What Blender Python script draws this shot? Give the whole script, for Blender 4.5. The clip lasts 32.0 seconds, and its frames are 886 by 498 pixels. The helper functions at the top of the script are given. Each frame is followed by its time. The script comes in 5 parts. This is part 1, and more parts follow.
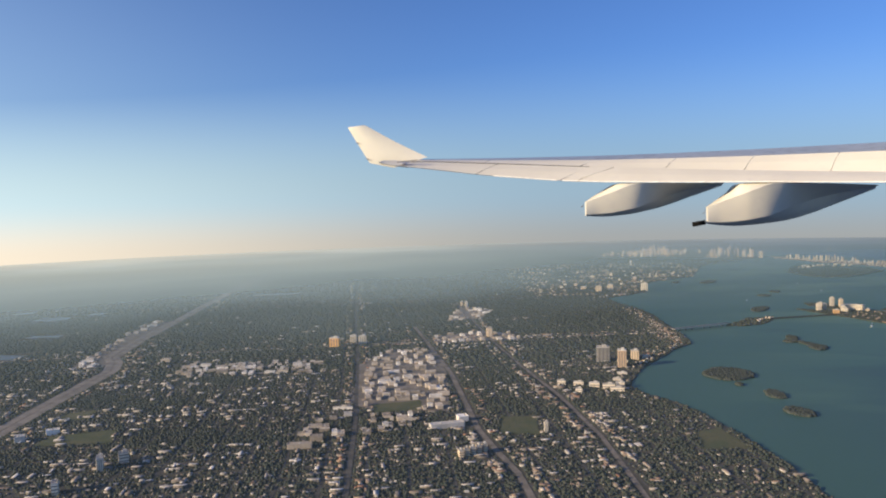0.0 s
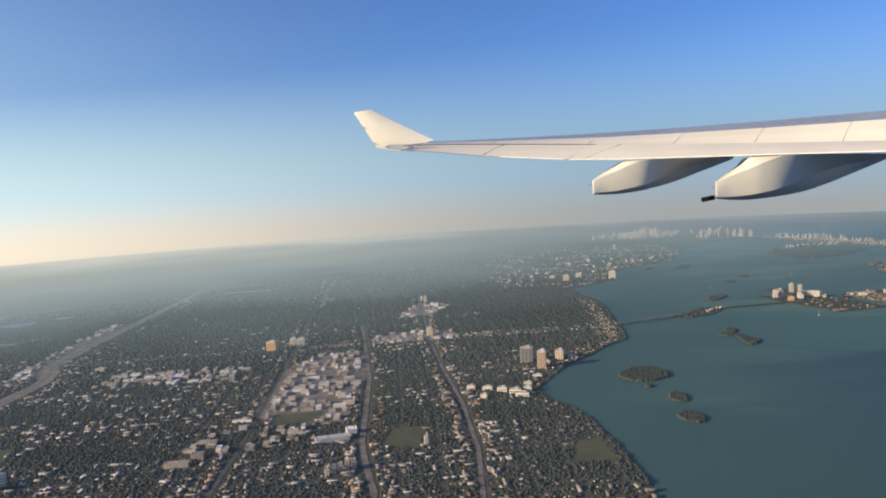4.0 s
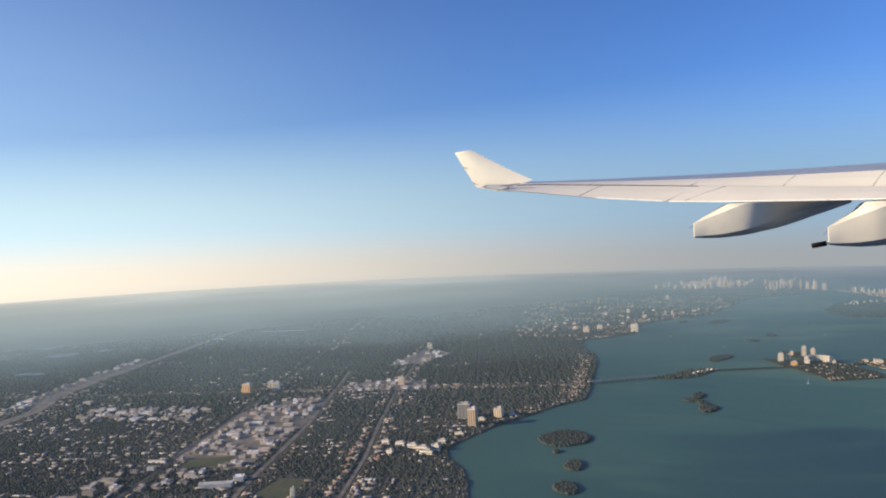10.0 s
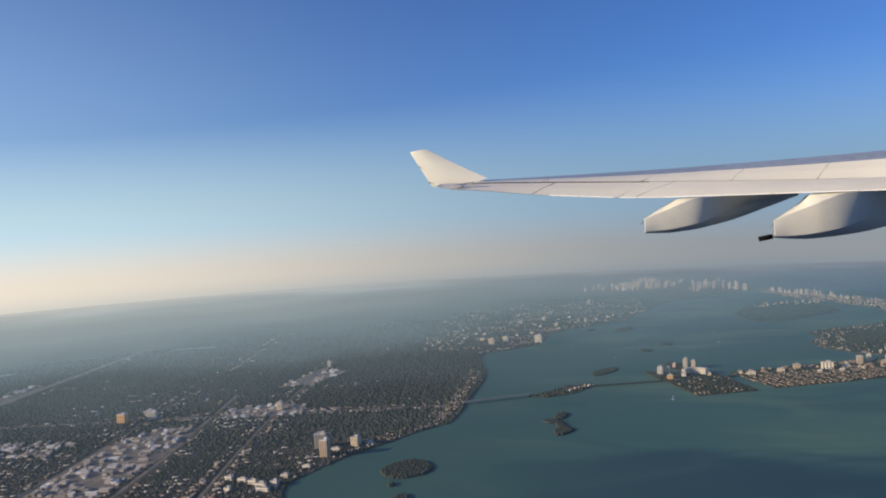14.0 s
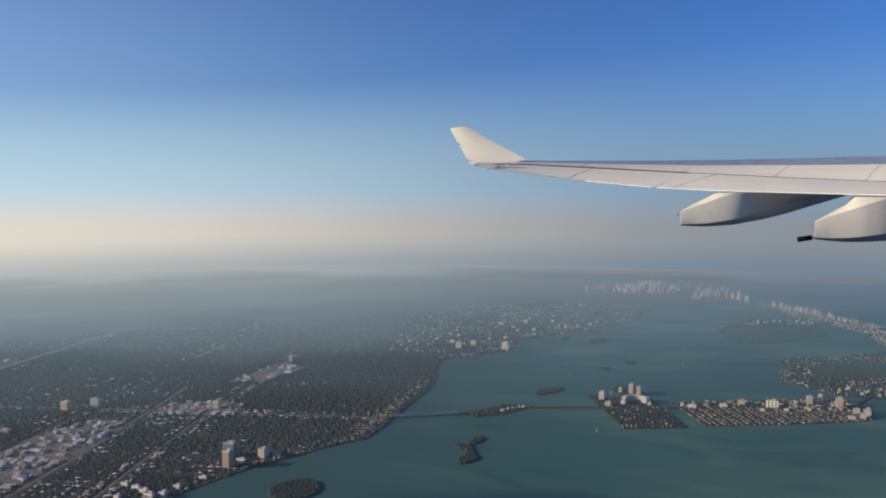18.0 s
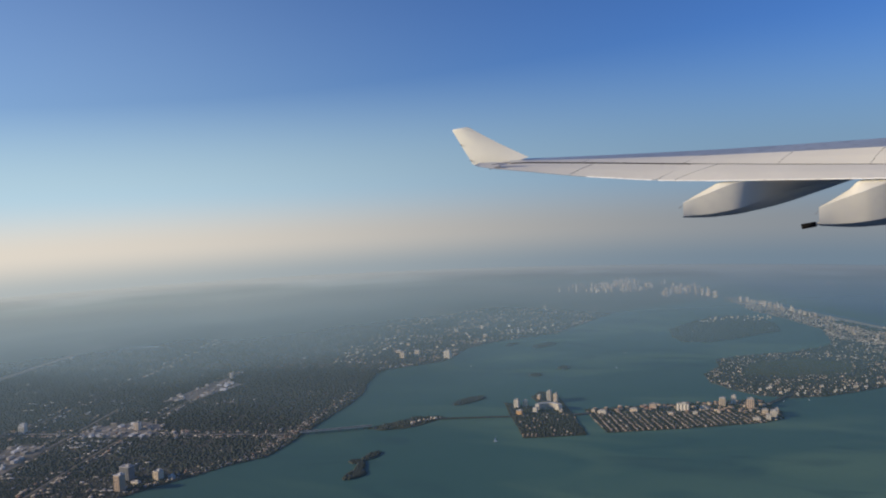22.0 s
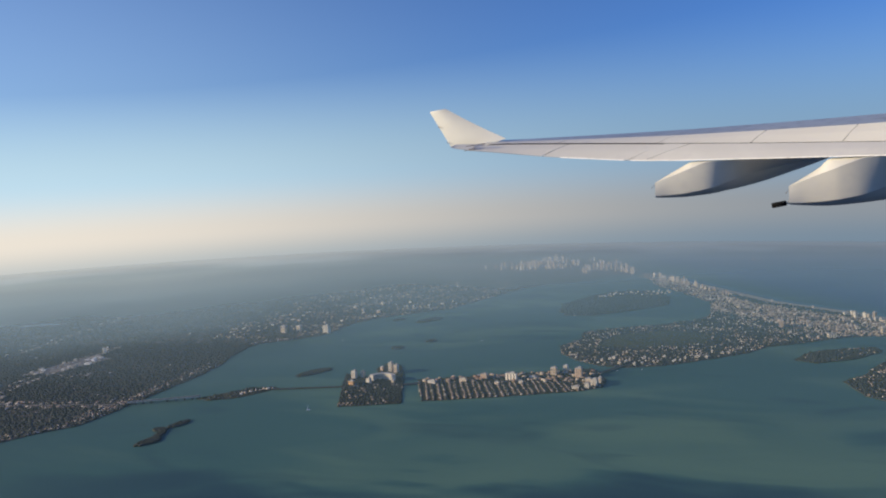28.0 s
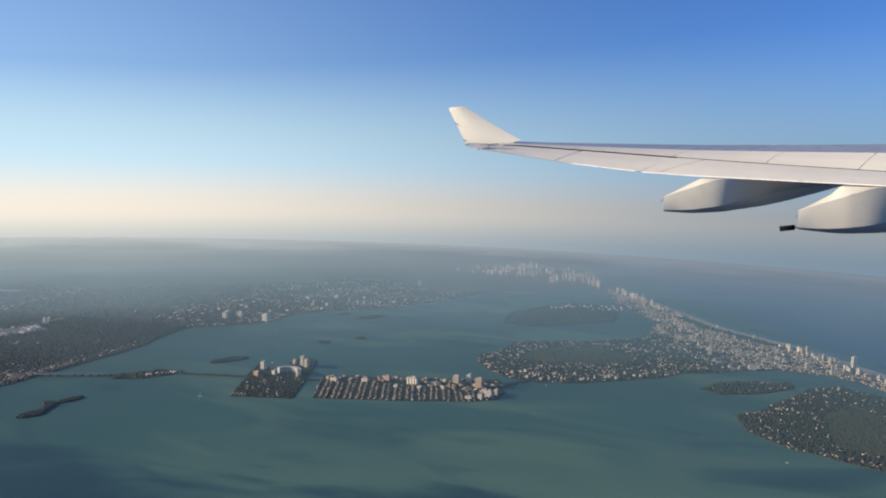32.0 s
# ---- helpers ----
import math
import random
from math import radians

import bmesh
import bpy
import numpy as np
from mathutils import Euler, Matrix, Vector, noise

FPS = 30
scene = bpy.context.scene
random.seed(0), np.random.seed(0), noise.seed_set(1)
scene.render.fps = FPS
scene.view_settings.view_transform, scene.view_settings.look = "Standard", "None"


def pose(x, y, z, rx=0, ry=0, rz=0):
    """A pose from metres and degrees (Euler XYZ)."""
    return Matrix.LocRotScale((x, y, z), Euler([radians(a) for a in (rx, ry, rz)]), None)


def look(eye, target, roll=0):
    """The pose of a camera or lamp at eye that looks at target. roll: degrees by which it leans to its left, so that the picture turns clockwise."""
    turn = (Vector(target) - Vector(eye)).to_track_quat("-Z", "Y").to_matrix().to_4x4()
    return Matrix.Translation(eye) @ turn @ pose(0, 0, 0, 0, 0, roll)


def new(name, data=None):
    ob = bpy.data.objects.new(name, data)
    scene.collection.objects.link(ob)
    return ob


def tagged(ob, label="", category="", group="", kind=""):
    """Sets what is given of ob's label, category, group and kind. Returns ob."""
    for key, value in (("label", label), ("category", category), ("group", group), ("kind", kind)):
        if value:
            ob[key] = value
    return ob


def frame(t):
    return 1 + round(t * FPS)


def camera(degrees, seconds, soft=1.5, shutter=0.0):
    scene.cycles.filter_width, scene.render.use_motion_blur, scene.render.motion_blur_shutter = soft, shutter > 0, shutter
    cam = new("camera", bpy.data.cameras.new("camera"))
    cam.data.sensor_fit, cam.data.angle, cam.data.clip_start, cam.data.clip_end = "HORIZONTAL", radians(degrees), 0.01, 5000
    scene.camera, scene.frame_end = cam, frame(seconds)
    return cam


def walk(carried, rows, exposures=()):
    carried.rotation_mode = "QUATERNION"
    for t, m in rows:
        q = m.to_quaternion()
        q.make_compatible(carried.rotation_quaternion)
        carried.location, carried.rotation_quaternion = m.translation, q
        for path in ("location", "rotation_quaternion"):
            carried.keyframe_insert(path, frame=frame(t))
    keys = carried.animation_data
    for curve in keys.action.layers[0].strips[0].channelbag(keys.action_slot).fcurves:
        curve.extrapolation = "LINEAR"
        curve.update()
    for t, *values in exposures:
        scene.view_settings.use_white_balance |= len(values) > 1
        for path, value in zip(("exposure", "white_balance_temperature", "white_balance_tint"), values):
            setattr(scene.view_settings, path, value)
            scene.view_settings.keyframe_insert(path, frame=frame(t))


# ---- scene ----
cam = camera(60.0, 32.0, 2.0)
walk(cam, [(t, pose(x, y, z, 90 + pitch, roll, yaw)) for t, x, y, z, yaw, pitch, roll in (
    (0, -1.72, 39.24, 83.15, -1.48, -3.29, 1.13), (0.5, 4.83, 39.64, 85.15, -1.44, -4.62, 0.49), (1, 11.47, 40.06, 87.23, -0.96, -3.15, 0.87),
    (1.5, 18.1, 40.48, 89.41, -0.38, -3.07, 1.29), (2, 24.76, 40.8, 91.3, -0.64, -3.08, 2.17), (2.5, 31.5, 40.93, 92.67, -0.13, -3.73, 2.26),
    (4.5, 60.18, 39.8, 94.43, 0.14, -4.95, 3.08), (5, 67.86, 39.65, 95.31, 0.04, -5.29, 3.2), (5.5, 75.65, 39.5, 96.31, 0.06, -5.64, 3.15),
    (6, 83.55, 39.3, 97.23, 0.13, -5.43, 2.18), (6.5, 91.44, 39.06, 97.96, 0.51, -4.77, 2.07), (7, 99.29, 38.8, 98.43, 0.55, -4.24, 1.5),
    (7.5, 107.08, 38.56, 98.68, 2.09, -2.16, 0.73), (8, 114.86, 38.36, 98.79, 3.91, -2.1, 0.87), (8.5, 122.74, 38.25, 98.85, 7.11, -2.44, -0.97),
    (9, 130.75, 38.23, 99, 8.92, -1.75, 0.09), (9.5, 138.83, 38.4, 99.51, 8.79, -3.35, 0.14), (10, 146.96, 38.79, 100.56, 9.38, -1.68, 2),
    (10.5, 155.03, 39.42, 102.14, 10.07, -0.62, 2.41), (11, 163.03, 40.31, 104.08, 8.69, -1.29, 0.29), (11.5, 170.94, 41.29, 106.14, 8.2, -1.47, 0.82),
    (12, 178.83, 42.26, 108.21, 6.98, -1.5, 1.59), (12.5, 186.73, 43.19, 110.25, 6.79, -2.11, 1.61), (13, 194.66, 44.11, 112.28, 7.68, -1.9, 2.03),
    (13.5, 202.65, 45.04, 114.27, 7.5, -2.12, 2.17), (14, 210.74, 45.99, 116.25, 7.39, -2.19, 3.18), (14.5, 218.99, 47.06, 118.38, 7.52, -2.2, 3.72),
    (16.5, 254.15, 52.97, 130.22, 9.87, -3.46, 1.5), (17, 263.4, 54.91, 134.45, 10.6, -3.81, -0.18), (17.5, 272.78, 56.97, 138.98, 11.13, -4.24, -0.29),
    (18, 282.36, 59.03, 143.54, 11.5, -4.34, -0.17), (18.5, 292.18, 61.01, 147.87, 11.7, -4.32, 0.25), (19, 302.29, 62.78, 151.61, 11.62, -4.21, 0.51),
    (19.5, 312.63, 64.28, 154.46, 12, -4.2, 0.53), (20, 323.13, 65.45, 156.18, 12.47, -4.26, 0.92), (20.5, 333.66, 66.34, 156.75, 13.01, -4.15, 1.41),
    (21, 344.13, 67.1, 156.34, 13.22, -4.14, 2.43), (21.5, 354.49, 67.95, 155.28, 13.35, -4.32, 2.36), (22, 364.77, 69.08, 153.96, 13.45, -4.41, 2.41),
    (22.5, 375.03, 70.57, 152.68, 13.7, -4.46, 2.04), (23, 385.3, 72.4, 151.51, 13.85, -4.21, 2.18), (23.5, 395.57, 74.5, 150.41, 14.02, -4.06, 1.93),
    (24, 405.8, 76.79, 149.32, 13.89, -4.32, 1.7), (24.5, 415.95, 79.16, 148.17, 13.57, -4.35, 2.91), (25, 425.95, 81.51, 146.86, 13.38, -4.45, 2.04),
    (25.5, 435.78, 83.81, 145.43, 13.76, -4.89, 0.98), (26, 445.46, 86.08, 143.99, 13.47, -5.3, 2.08), (26.5, 455.05, 88.37, 142.65, 13.55, -5.36, 2.73),
    (28.5, 493.19, 98.09, 139.18, 14.59, -5.56, 2.59), (29, 502.72, 100.51, 139.55, 14.74, -5.37, 2.11), (29.5, 512.21, 102.92, 140.28, 14.15, -5.72, 1.66),
    (30, 521.7, 105.27, 141.15, 13.26, -6.3, -0.11), (30.5, 531.19, 107.57, 142.05, 14.23, -6.4, -0.08), (31, 540.71, 109.86, 142.94, 14.94, -6.16, -0.38),
    (31.5, 550.25, 112.17, 143.86, 15.69, -6.14, -0.49), (32, 559.83, 114.48, 144.78, 16.79, -5.87, -1.5),
)], [(0, 0.44, 7250, 6), (2, 0.46, 7200, 6), (5, 0.4, 7100, 6), (7, 0.43, 7030, 6), (9, 0.5, 6920, 6), (10.5, 0.36, 6750, 6), (12, 0.17, 6650, 6), (14, 0.12, 6600, 6), (17, -0.02, 6400, 6), (20, -0.13, 6300, 6), (24, -0.11, 6320, 6), (29, 0.12, 6350, 6), (32, 0.22, 6400, 6)])

# light, haze and water values
SKY_STRENGTH, SKY_TINT = 0.1, (0.475, 0.71, 1.23)
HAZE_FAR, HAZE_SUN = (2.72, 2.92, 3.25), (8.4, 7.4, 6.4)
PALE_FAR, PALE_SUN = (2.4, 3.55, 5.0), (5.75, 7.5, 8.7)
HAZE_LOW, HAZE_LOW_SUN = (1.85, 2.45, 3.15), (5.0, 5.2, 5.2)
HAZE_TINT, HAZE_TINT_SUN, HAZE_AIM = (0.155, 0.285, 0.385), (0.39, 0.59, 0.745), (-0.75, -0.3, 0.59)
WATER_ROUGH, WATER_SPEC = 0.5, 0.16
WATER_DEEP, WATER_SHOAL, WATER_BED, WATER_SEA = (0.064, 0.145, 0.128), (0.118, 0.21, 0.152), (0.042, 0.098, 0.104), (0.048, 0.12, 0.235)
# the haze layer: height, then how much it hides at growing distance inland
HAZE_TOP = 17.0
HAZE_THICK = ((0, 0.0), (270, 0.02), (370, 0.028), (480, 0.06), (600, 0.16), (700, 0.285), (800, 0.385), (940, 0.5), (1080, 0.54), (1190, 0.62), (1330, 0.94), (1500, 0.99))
HAZE_RIM = (0.86, 0.8, 0.77)
# airlight put into the sheet's colour, away from and towards the sun
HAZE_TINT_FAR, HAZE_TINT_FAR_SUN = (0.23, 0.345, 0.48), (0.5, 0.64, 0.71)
WATER_WEST, WATER_CHANNEL = (0.05, 0.115, 0.1), (0.03, 0.07, 0.09)

# ================= world, sun =================
SUN_AZ, SUN_EL = -111.0, 17.0          # degrees, clockwise from +y; the sun stands low in the west-south-west
sun_dir = Vector((math.sin(radians(SUN_AZ)) * math.cos(radians(SUN_EL)),
                  math.cos(radians(SUN_AZ)) * math.cos(radians(SUN_EL)), math.sin(radians(SUN_EL))))
sun = new("sun", bpy.data.lights.new("sun", "SUN"))
sun.data.energy, sun.data.angle, sun.data.color = 5.0, radians(0.6), (1.0, 0.78, 0.54)
sun.matrix_world = look(sun_dir * 900, (0, 0, 0))


def wire(tree, a, b):
    tree.links.new(a, b)


def nd(tree, kind, **values):
    node = tree.nodes.new(kind)
    for key, value in values.items():
        node.inputs[key.replace("_", " ")].default_value = value
    return node


def calc(tree, op, a, b=None, clamp=False):
    node = tree.nodes.new("ShaderNodeMath")
    node.operation, node.use_clamp = op, clamp
    for i, value in enumerate((a, b)):
        if value is None:
            continue
        if isinstance(value, (int, float)):
            node.inputs[i].default_value = value
        else:
            wire(tree, value, node.inputs[i])
    return node.outputs[0]


def span(tree, value, lo, hi, out_lo=0.0, out_hi=1.0):
    node = tree.nodes.new("ShaderNodeMapRange")
    node.interpolation_type = "SMOOTHSTEP"
    wire(tree, value, node.inputs["Value"])
    for key, v in (("From Min", lo), ("From Max", hi), ("To Min", out_lo), ("To Max", out_hi)):
        node.inputs[key].default_value = v
    return node.outputs[0]


def blend(tree, fac, a, b, mode="MIX"):
    node = tree.nodes.new("ShaderNodeMix")
    node.data_type, node.blend_type = "RGBA", mode
    for socket, value in ((node.inputs[0], fac), (node.inputs[6], a), (node.inputs[7], b)):
        if isinstance(value, (int, float)):
            socket.default_value = value
        elif isinstance(value, tuple):
            socket.default_value = (*value, 1)[:4]
        else:
            wire(tree, value, socket)
    return node.outputs[2]


world = bpy.data.worlds.new("world")
scene.world = world
world.use_nodes = True
wt = world.node_tree
wt.nodes.clear()
sky = wt.nodes.new("ShaderNodeTexSky")
sky.sky_type, sky.sun_disc = "NISHITA", False
sky.sun_elevation, sky.sun_rotation = radians(SUN_EL), radians(SUN_AZ % 360)
sky.altitude, sky.air_density, sky.dust_density, sky.ozone_density = 1000, 1.0, 1.6, 3.0
coord = wt.nodes.new("ShaderNodeTexCoord")
parts_of = wt.nodes.new("ShaderNodeSeparateXYZ")
wire(wt, coord.outputs["Generated"], parts_of.inputs[0])
toward = nd(wt, "ShaderNodeVectorMath")
toward.operation = "DOT_PRODUCT"
wire(wt, coord.outputs["Generated"], toward.inputs[0])
toward.inputs[1].default_value = (sun_dir.x, sun_dir.y, 0)
near_sun = span(wt, toward.outputs["Value"], -0.6, 0.45)
haze_tint = blend(wt, near_sun, HAZE_FAR, HAZE_SUN)
haze_tint = blend(wt, span(wt, parts_of.outputs["Z"], -0.1, -0.055), blend(wt, near_sun, HAZE_LOW, HAZE_LOW_SUN), haze_tint)
pale = blend(wt, near_sun, PALE_FAR, PALE_SUN)
haze_tint = blend(wt, span(wt, parts_of.outputs["Z"], -0.055, 0.015), haze_tint, pale)
# below the hazy rim the light comes back from dark land and water
haze_tint = blend(wt, span(wt, parts_of.outputs["Z"], -0.155, -0.118), (0.4, 0.5, 0.56), haze_tint)
haze_amount = span(wt, parts_of.outputs["Z"], -0.04, 0.2, 1.0, 0.0)
glow = calc(wt, "MULTIPLY", span(wt, parts_of.outputs["Z"], 0.02, 0.5, 0.34, 0.0), near_sun)
haze_amount = calc(wt, "MAXIMUM", haze_amount, glow)
clear = blend(wt, 1.0, sky.outputs[0], SKY_TINT, "MULTIPLY")
ground_side = nd(wt, "ShaderNodeBackground", Strength=SKY_STRENGTH)
wire(wt, blend(wt, haze_amount, clear, haze_tint), ground_side.inputs["Color"])
wire(wt, ground_side.outputs[0], nd(wt, "ShaderNodeOutputWorld").inputs["Surface"])

# ================= materials =================


def material(name, base, rough=0.8, other=None, size=1.0, bump=0.0, spread=0.0, island=False, metal=0.0, spec=0.3, third=None, fine=8.0):
    """base and other mix by two sizes of noise; spread lightens or darkens single objects or islands."""
    m = bpy.data.materials.new(name)
    m.use_nodes = True
    t = m.node_tree
    b = t.nodes["Principled BSDF"]
    b.inputs["Roughness"].default_value, b.inputs["Metallic"].default_value = rough, metal
    b.inputs["Specular IOR Level"].default_value = spec
    geo = t.nodes.new("ShaderNodeNewGeometry")
    big = nd(t, "ShaderNodeTexNoise", Scale=size, Detail=4.0)
    wire(t, geo.outputs["Position"], big.inputs["Vector"])
    small = nd(t, "ShaderNodeTexNoise", Scale=size * fine, Detail=3.0)
    wire(t, geo.outputs["Position"], small.inputs["Vector"])
    other = other or tuple(c * 0.8 for c in base)
    col = blend(t, span(t, big.outputs["Fac"], 0.38, 0.62), base, other)
    col = blend(t, span(t, small.outputs["Fac"], 0.5, 0.72), col, third or tuple(c * 0.72 for c in base))
    if spread:
        if island:
            rnd = geo.outputs["Random Per Island"]
        else:
            rnd = t.nodes.new("ShaderNodeObjectInfo").outputs["Random"]
        gain = span(t, rnd, 0, 1, 1 - spread, 1 + spread)
        grey = t.nodes.new("ShaderNodeCombineColor")
        for i in range(3):
            wire(t, gain, grey.inputs[i])
        col = blend(t, 1.0, col, grey.outputs[0], "MULTIPLY")
    wire(t, col, b.inputs["Base Color"])
    if bump:
        bm_node = nd(t, "ShaderNodeBump", Strength=bump, Distance=0.3)
        wire(t, small.outputs["Fac"], bm_node.inputs["Height"])
        wire(t, bm_node.outputs[0], b.inputs["Normal"])
    return m


def pick_material(name, colours, rough=0.8):
    """Each island takes one of the colours, a little lighter or darker."""
    m = bpy.data.materials.new(name)
    m.use_nodes = True
    t = m.node_tree
    b = t.nodes["Principled BSDF"]
    b.inputs["Roughness"].default_value = rough
    b.inputs["Specular IOR Level"].default_value = 0.25
    geo = t.nodes.new("ShaderNodeNewGeometry")
    ramp = t.nodes.new("ShaderNodeValToRGB")
    ramp.color_ramp.interpolation = "CONSTANT"
    els = ramp.color_ramp.elements
    while len(els) < len(colours):
        els.new(0.5)
    for i, c in enumerate(colours):
        els[i].position, els[i].color = i / len(colours), (*c, 1)
    wire(t, geo.outputs["Random Per Island"], ramp.inputs[0])
    spots = nd(t, "ShaderNodeTexNoise", Scale=1.1, Detail=3.0)
    wire(t, geo.outputs["Position"], spots.inputs["Vector"])
    wire(t, blend(t, span(t, spots.outputs["Fac"], 0.35, 0.65, 0, 0.35), ramp.outputs[0], (0.12, 0.11, 0.1)), b.inputs["Base Color"])
    return m


LAND = material("suburb_ground", (0.052, 0.056, 0.046), 0.95, (0.082, 0.076, 0.064), 0.045, third=(0.105, 0.088, 0.075), fine=14)
SCRUB = material("island_scrub", (0.045, 0.05, 0.03), 0.95, (0.07, 0.065, 0.045), 0.3, third=(0.03, 0.035, 0.025))
SAND = material("beach_sand", (0.5, 0.43, 0.33), 0.95, (0.42, 0.36, 0.28), 0.2)
GRASS = material("mown_grass", (0.07, 0.085, 0.045), 0.95, (0.1, 0.1, 0.055), 0.12)
ASPHALT = material("worn_asphalt", (0.1, 0.095, 0.09), 0.9, (0.07, 0.067, 0.064), 0.2)
CONCRETE = material("pale_concrete", (0.27, 0.24, 0.21), 0.85, (0.18, 0.165, 0.15), 0.15)
BRIDGE = material("bridge_concrete", (0.5, 0.47, 0.42), 0.85, (0.42, 0.39, 0.35), 0.15)
YARD = material("yard_paving", (0.15, 0.135, 0.115), 0.92, (0.23, 0.2, 0.17), 0.12, third=(0.085, 0.08, 0.07))
LEAF = pick_material("tree_leaves", [(0.025, 0.04, 0.036), (0.034, 0.049, 0.042), (0.02, 0.034, 0.032), (0.04, 0.051, 0.044), (0.028, 0.044, 0.04)], 0.9)
ROOFS = pick_material("house_roofs", [(0.5, 0.41, 0.31), (0.3, 0.23, 0.18), (0.44, 0.3, 0.2), (0.78, 0.68, 0.54), (0.4, 0.2, 0.11), (0.21, 0.18, 0.16), (0.5, 0.36, 0.24), (0.31, 0.2, 0.14)])
HOUSEWALL = pick_material("house_walls", [(0.36, 0.28, 0.21), (0.5, 0.41, 0.3), (0.26, 0.19, 0.14), (0.33, 0.23, 0.16)])
RES_ROOFS = pick_material("suburb_roofs", [(0.21, 0.175, 0.15), (0.15, 0.135, 0.125), (0.26, 0.18, 0.13), (0.52, 0.48, 0.43), (0.27, 0.225, 0.19), (0.13, 0.12, 0.115), (0.34, 0.28, 0.23), (0.2, 0.15, 0.12), (0.24, 0.215, 0.19), (0.4, 0.36, 0.32)])
TOWN_GROUND = material("sandy_pavement", (0.33, 0.25, 0.18), 0.9, (0.19, 0.14, 0.1), 0.12)
SUBURB_WALLS = pick_material("suburb_walls", [(0.19, 0.18, 0.165), (0.3, 0.285, 0.265), (0.14, 0.13, 0.122), (0.47, 0.455, 0.43), (0.17, 0.15, 0.135)])
TOWN_WALLS = pick_material("town_walls", [(0.78, 0.66, 0.5), (0.68, 0.53, 0.39), (0.83, 0.74, 0.61), (0.58, 0.43, 0.31), (0.42, 0.33, 0.25)])
PALE_ROOFS = pick_material("pale_flat_roofs", [(0.68, 0.65, 0.61), (0.5, 0.47, 0.44), (0.8, 0.77, 0.73), (0.4, 0.37, 0.35), (0.6, 0.55, 0.5)])
TOWER_WHITE = material("tower_white_stucco", (0.84, 0.75, 0.61), 0.75, (0.76, 0.68, 0.55), 0.2, spread=0.15)
TOWER_CREAM = material("tower_cream_stucco", (0.8, 0.64, 0.45), 0.75, (0.71, 0.57, 0.41), 0.2, spread=0.15)
TOWER_TAN = material("tower_tan_stucco", (0.64, 0.46, 0.32), 0.78, (0.55, 0.41, 0.29), 0.2, spread=0.18)
TOWER_GREY = material("tower_grey_concrete", (0.24, 0.23, 0.23), 0.75, (0.2, 0.2, 0.2), 0.2, spread=0.15)
TOWER_ORANGE = material("tower_orange_stucco", (0.74, 0.42, 0.16), 0.75, (0.66, 0.38, 0.16), 0.2)
ROOFTOP = material("flat_rooftop", (0.5, 0.48, 0.45), 0.9, (0.4, 0.38, 0.36), 0.4, spread=0.25)
GLASS = material("window_glass", (0.13, 0.135, 0.14), 0.25, (0.17, 0.17, 0.17), 0.5, spec=0.5)
SHED_WHITE = material("warehouse_white", (0.8, 0.77, 0.72), 0.7, (0.7, 0.67, 0.62), 0.15, spread=0.25)
SHED_TAN = material("warehouse_tan", (0.5, 0.44, 0.37), 0.8, (0.42, 0.37, 0.31), 0.15, spread=0.4)
# sunlit edges: their brightness put into a whiter colour than the wing's
WING_EDGE_LIT = material("lit_wing_edge", (0.93, 0.92, 0.86), 0.35, (0.9, 0.89, 0.83), 0.01, spec=0.5)
WING_WHITE = material("wing_white_paint", (0.71, 0.7, 0.63), 0.42, (0.68, 0.67, 0.6), 0.006, third=(0.67, 0.66, 0.605), spec=0.4, fine=5)
WING_GREY = material("wing_grey_blue", (0.37, 0.42, 0.46), 0.35, (0.33, 0.38, 0.42), 0.006, spec=0.5, fine=5)
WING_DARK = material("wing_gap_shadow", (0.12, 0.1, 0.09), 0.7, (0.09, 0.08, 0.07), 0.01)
RUBBER = material("black_rubber", (0.006, 0.006, 0.006), 0.9, (0.009, 0.009, 0.009), 0.02, spec=0.1)
HULL = material("white_hull", (0.8, 0.8, 0.78), 0.4, (0.75, 0.75, 0.73), 0.5)


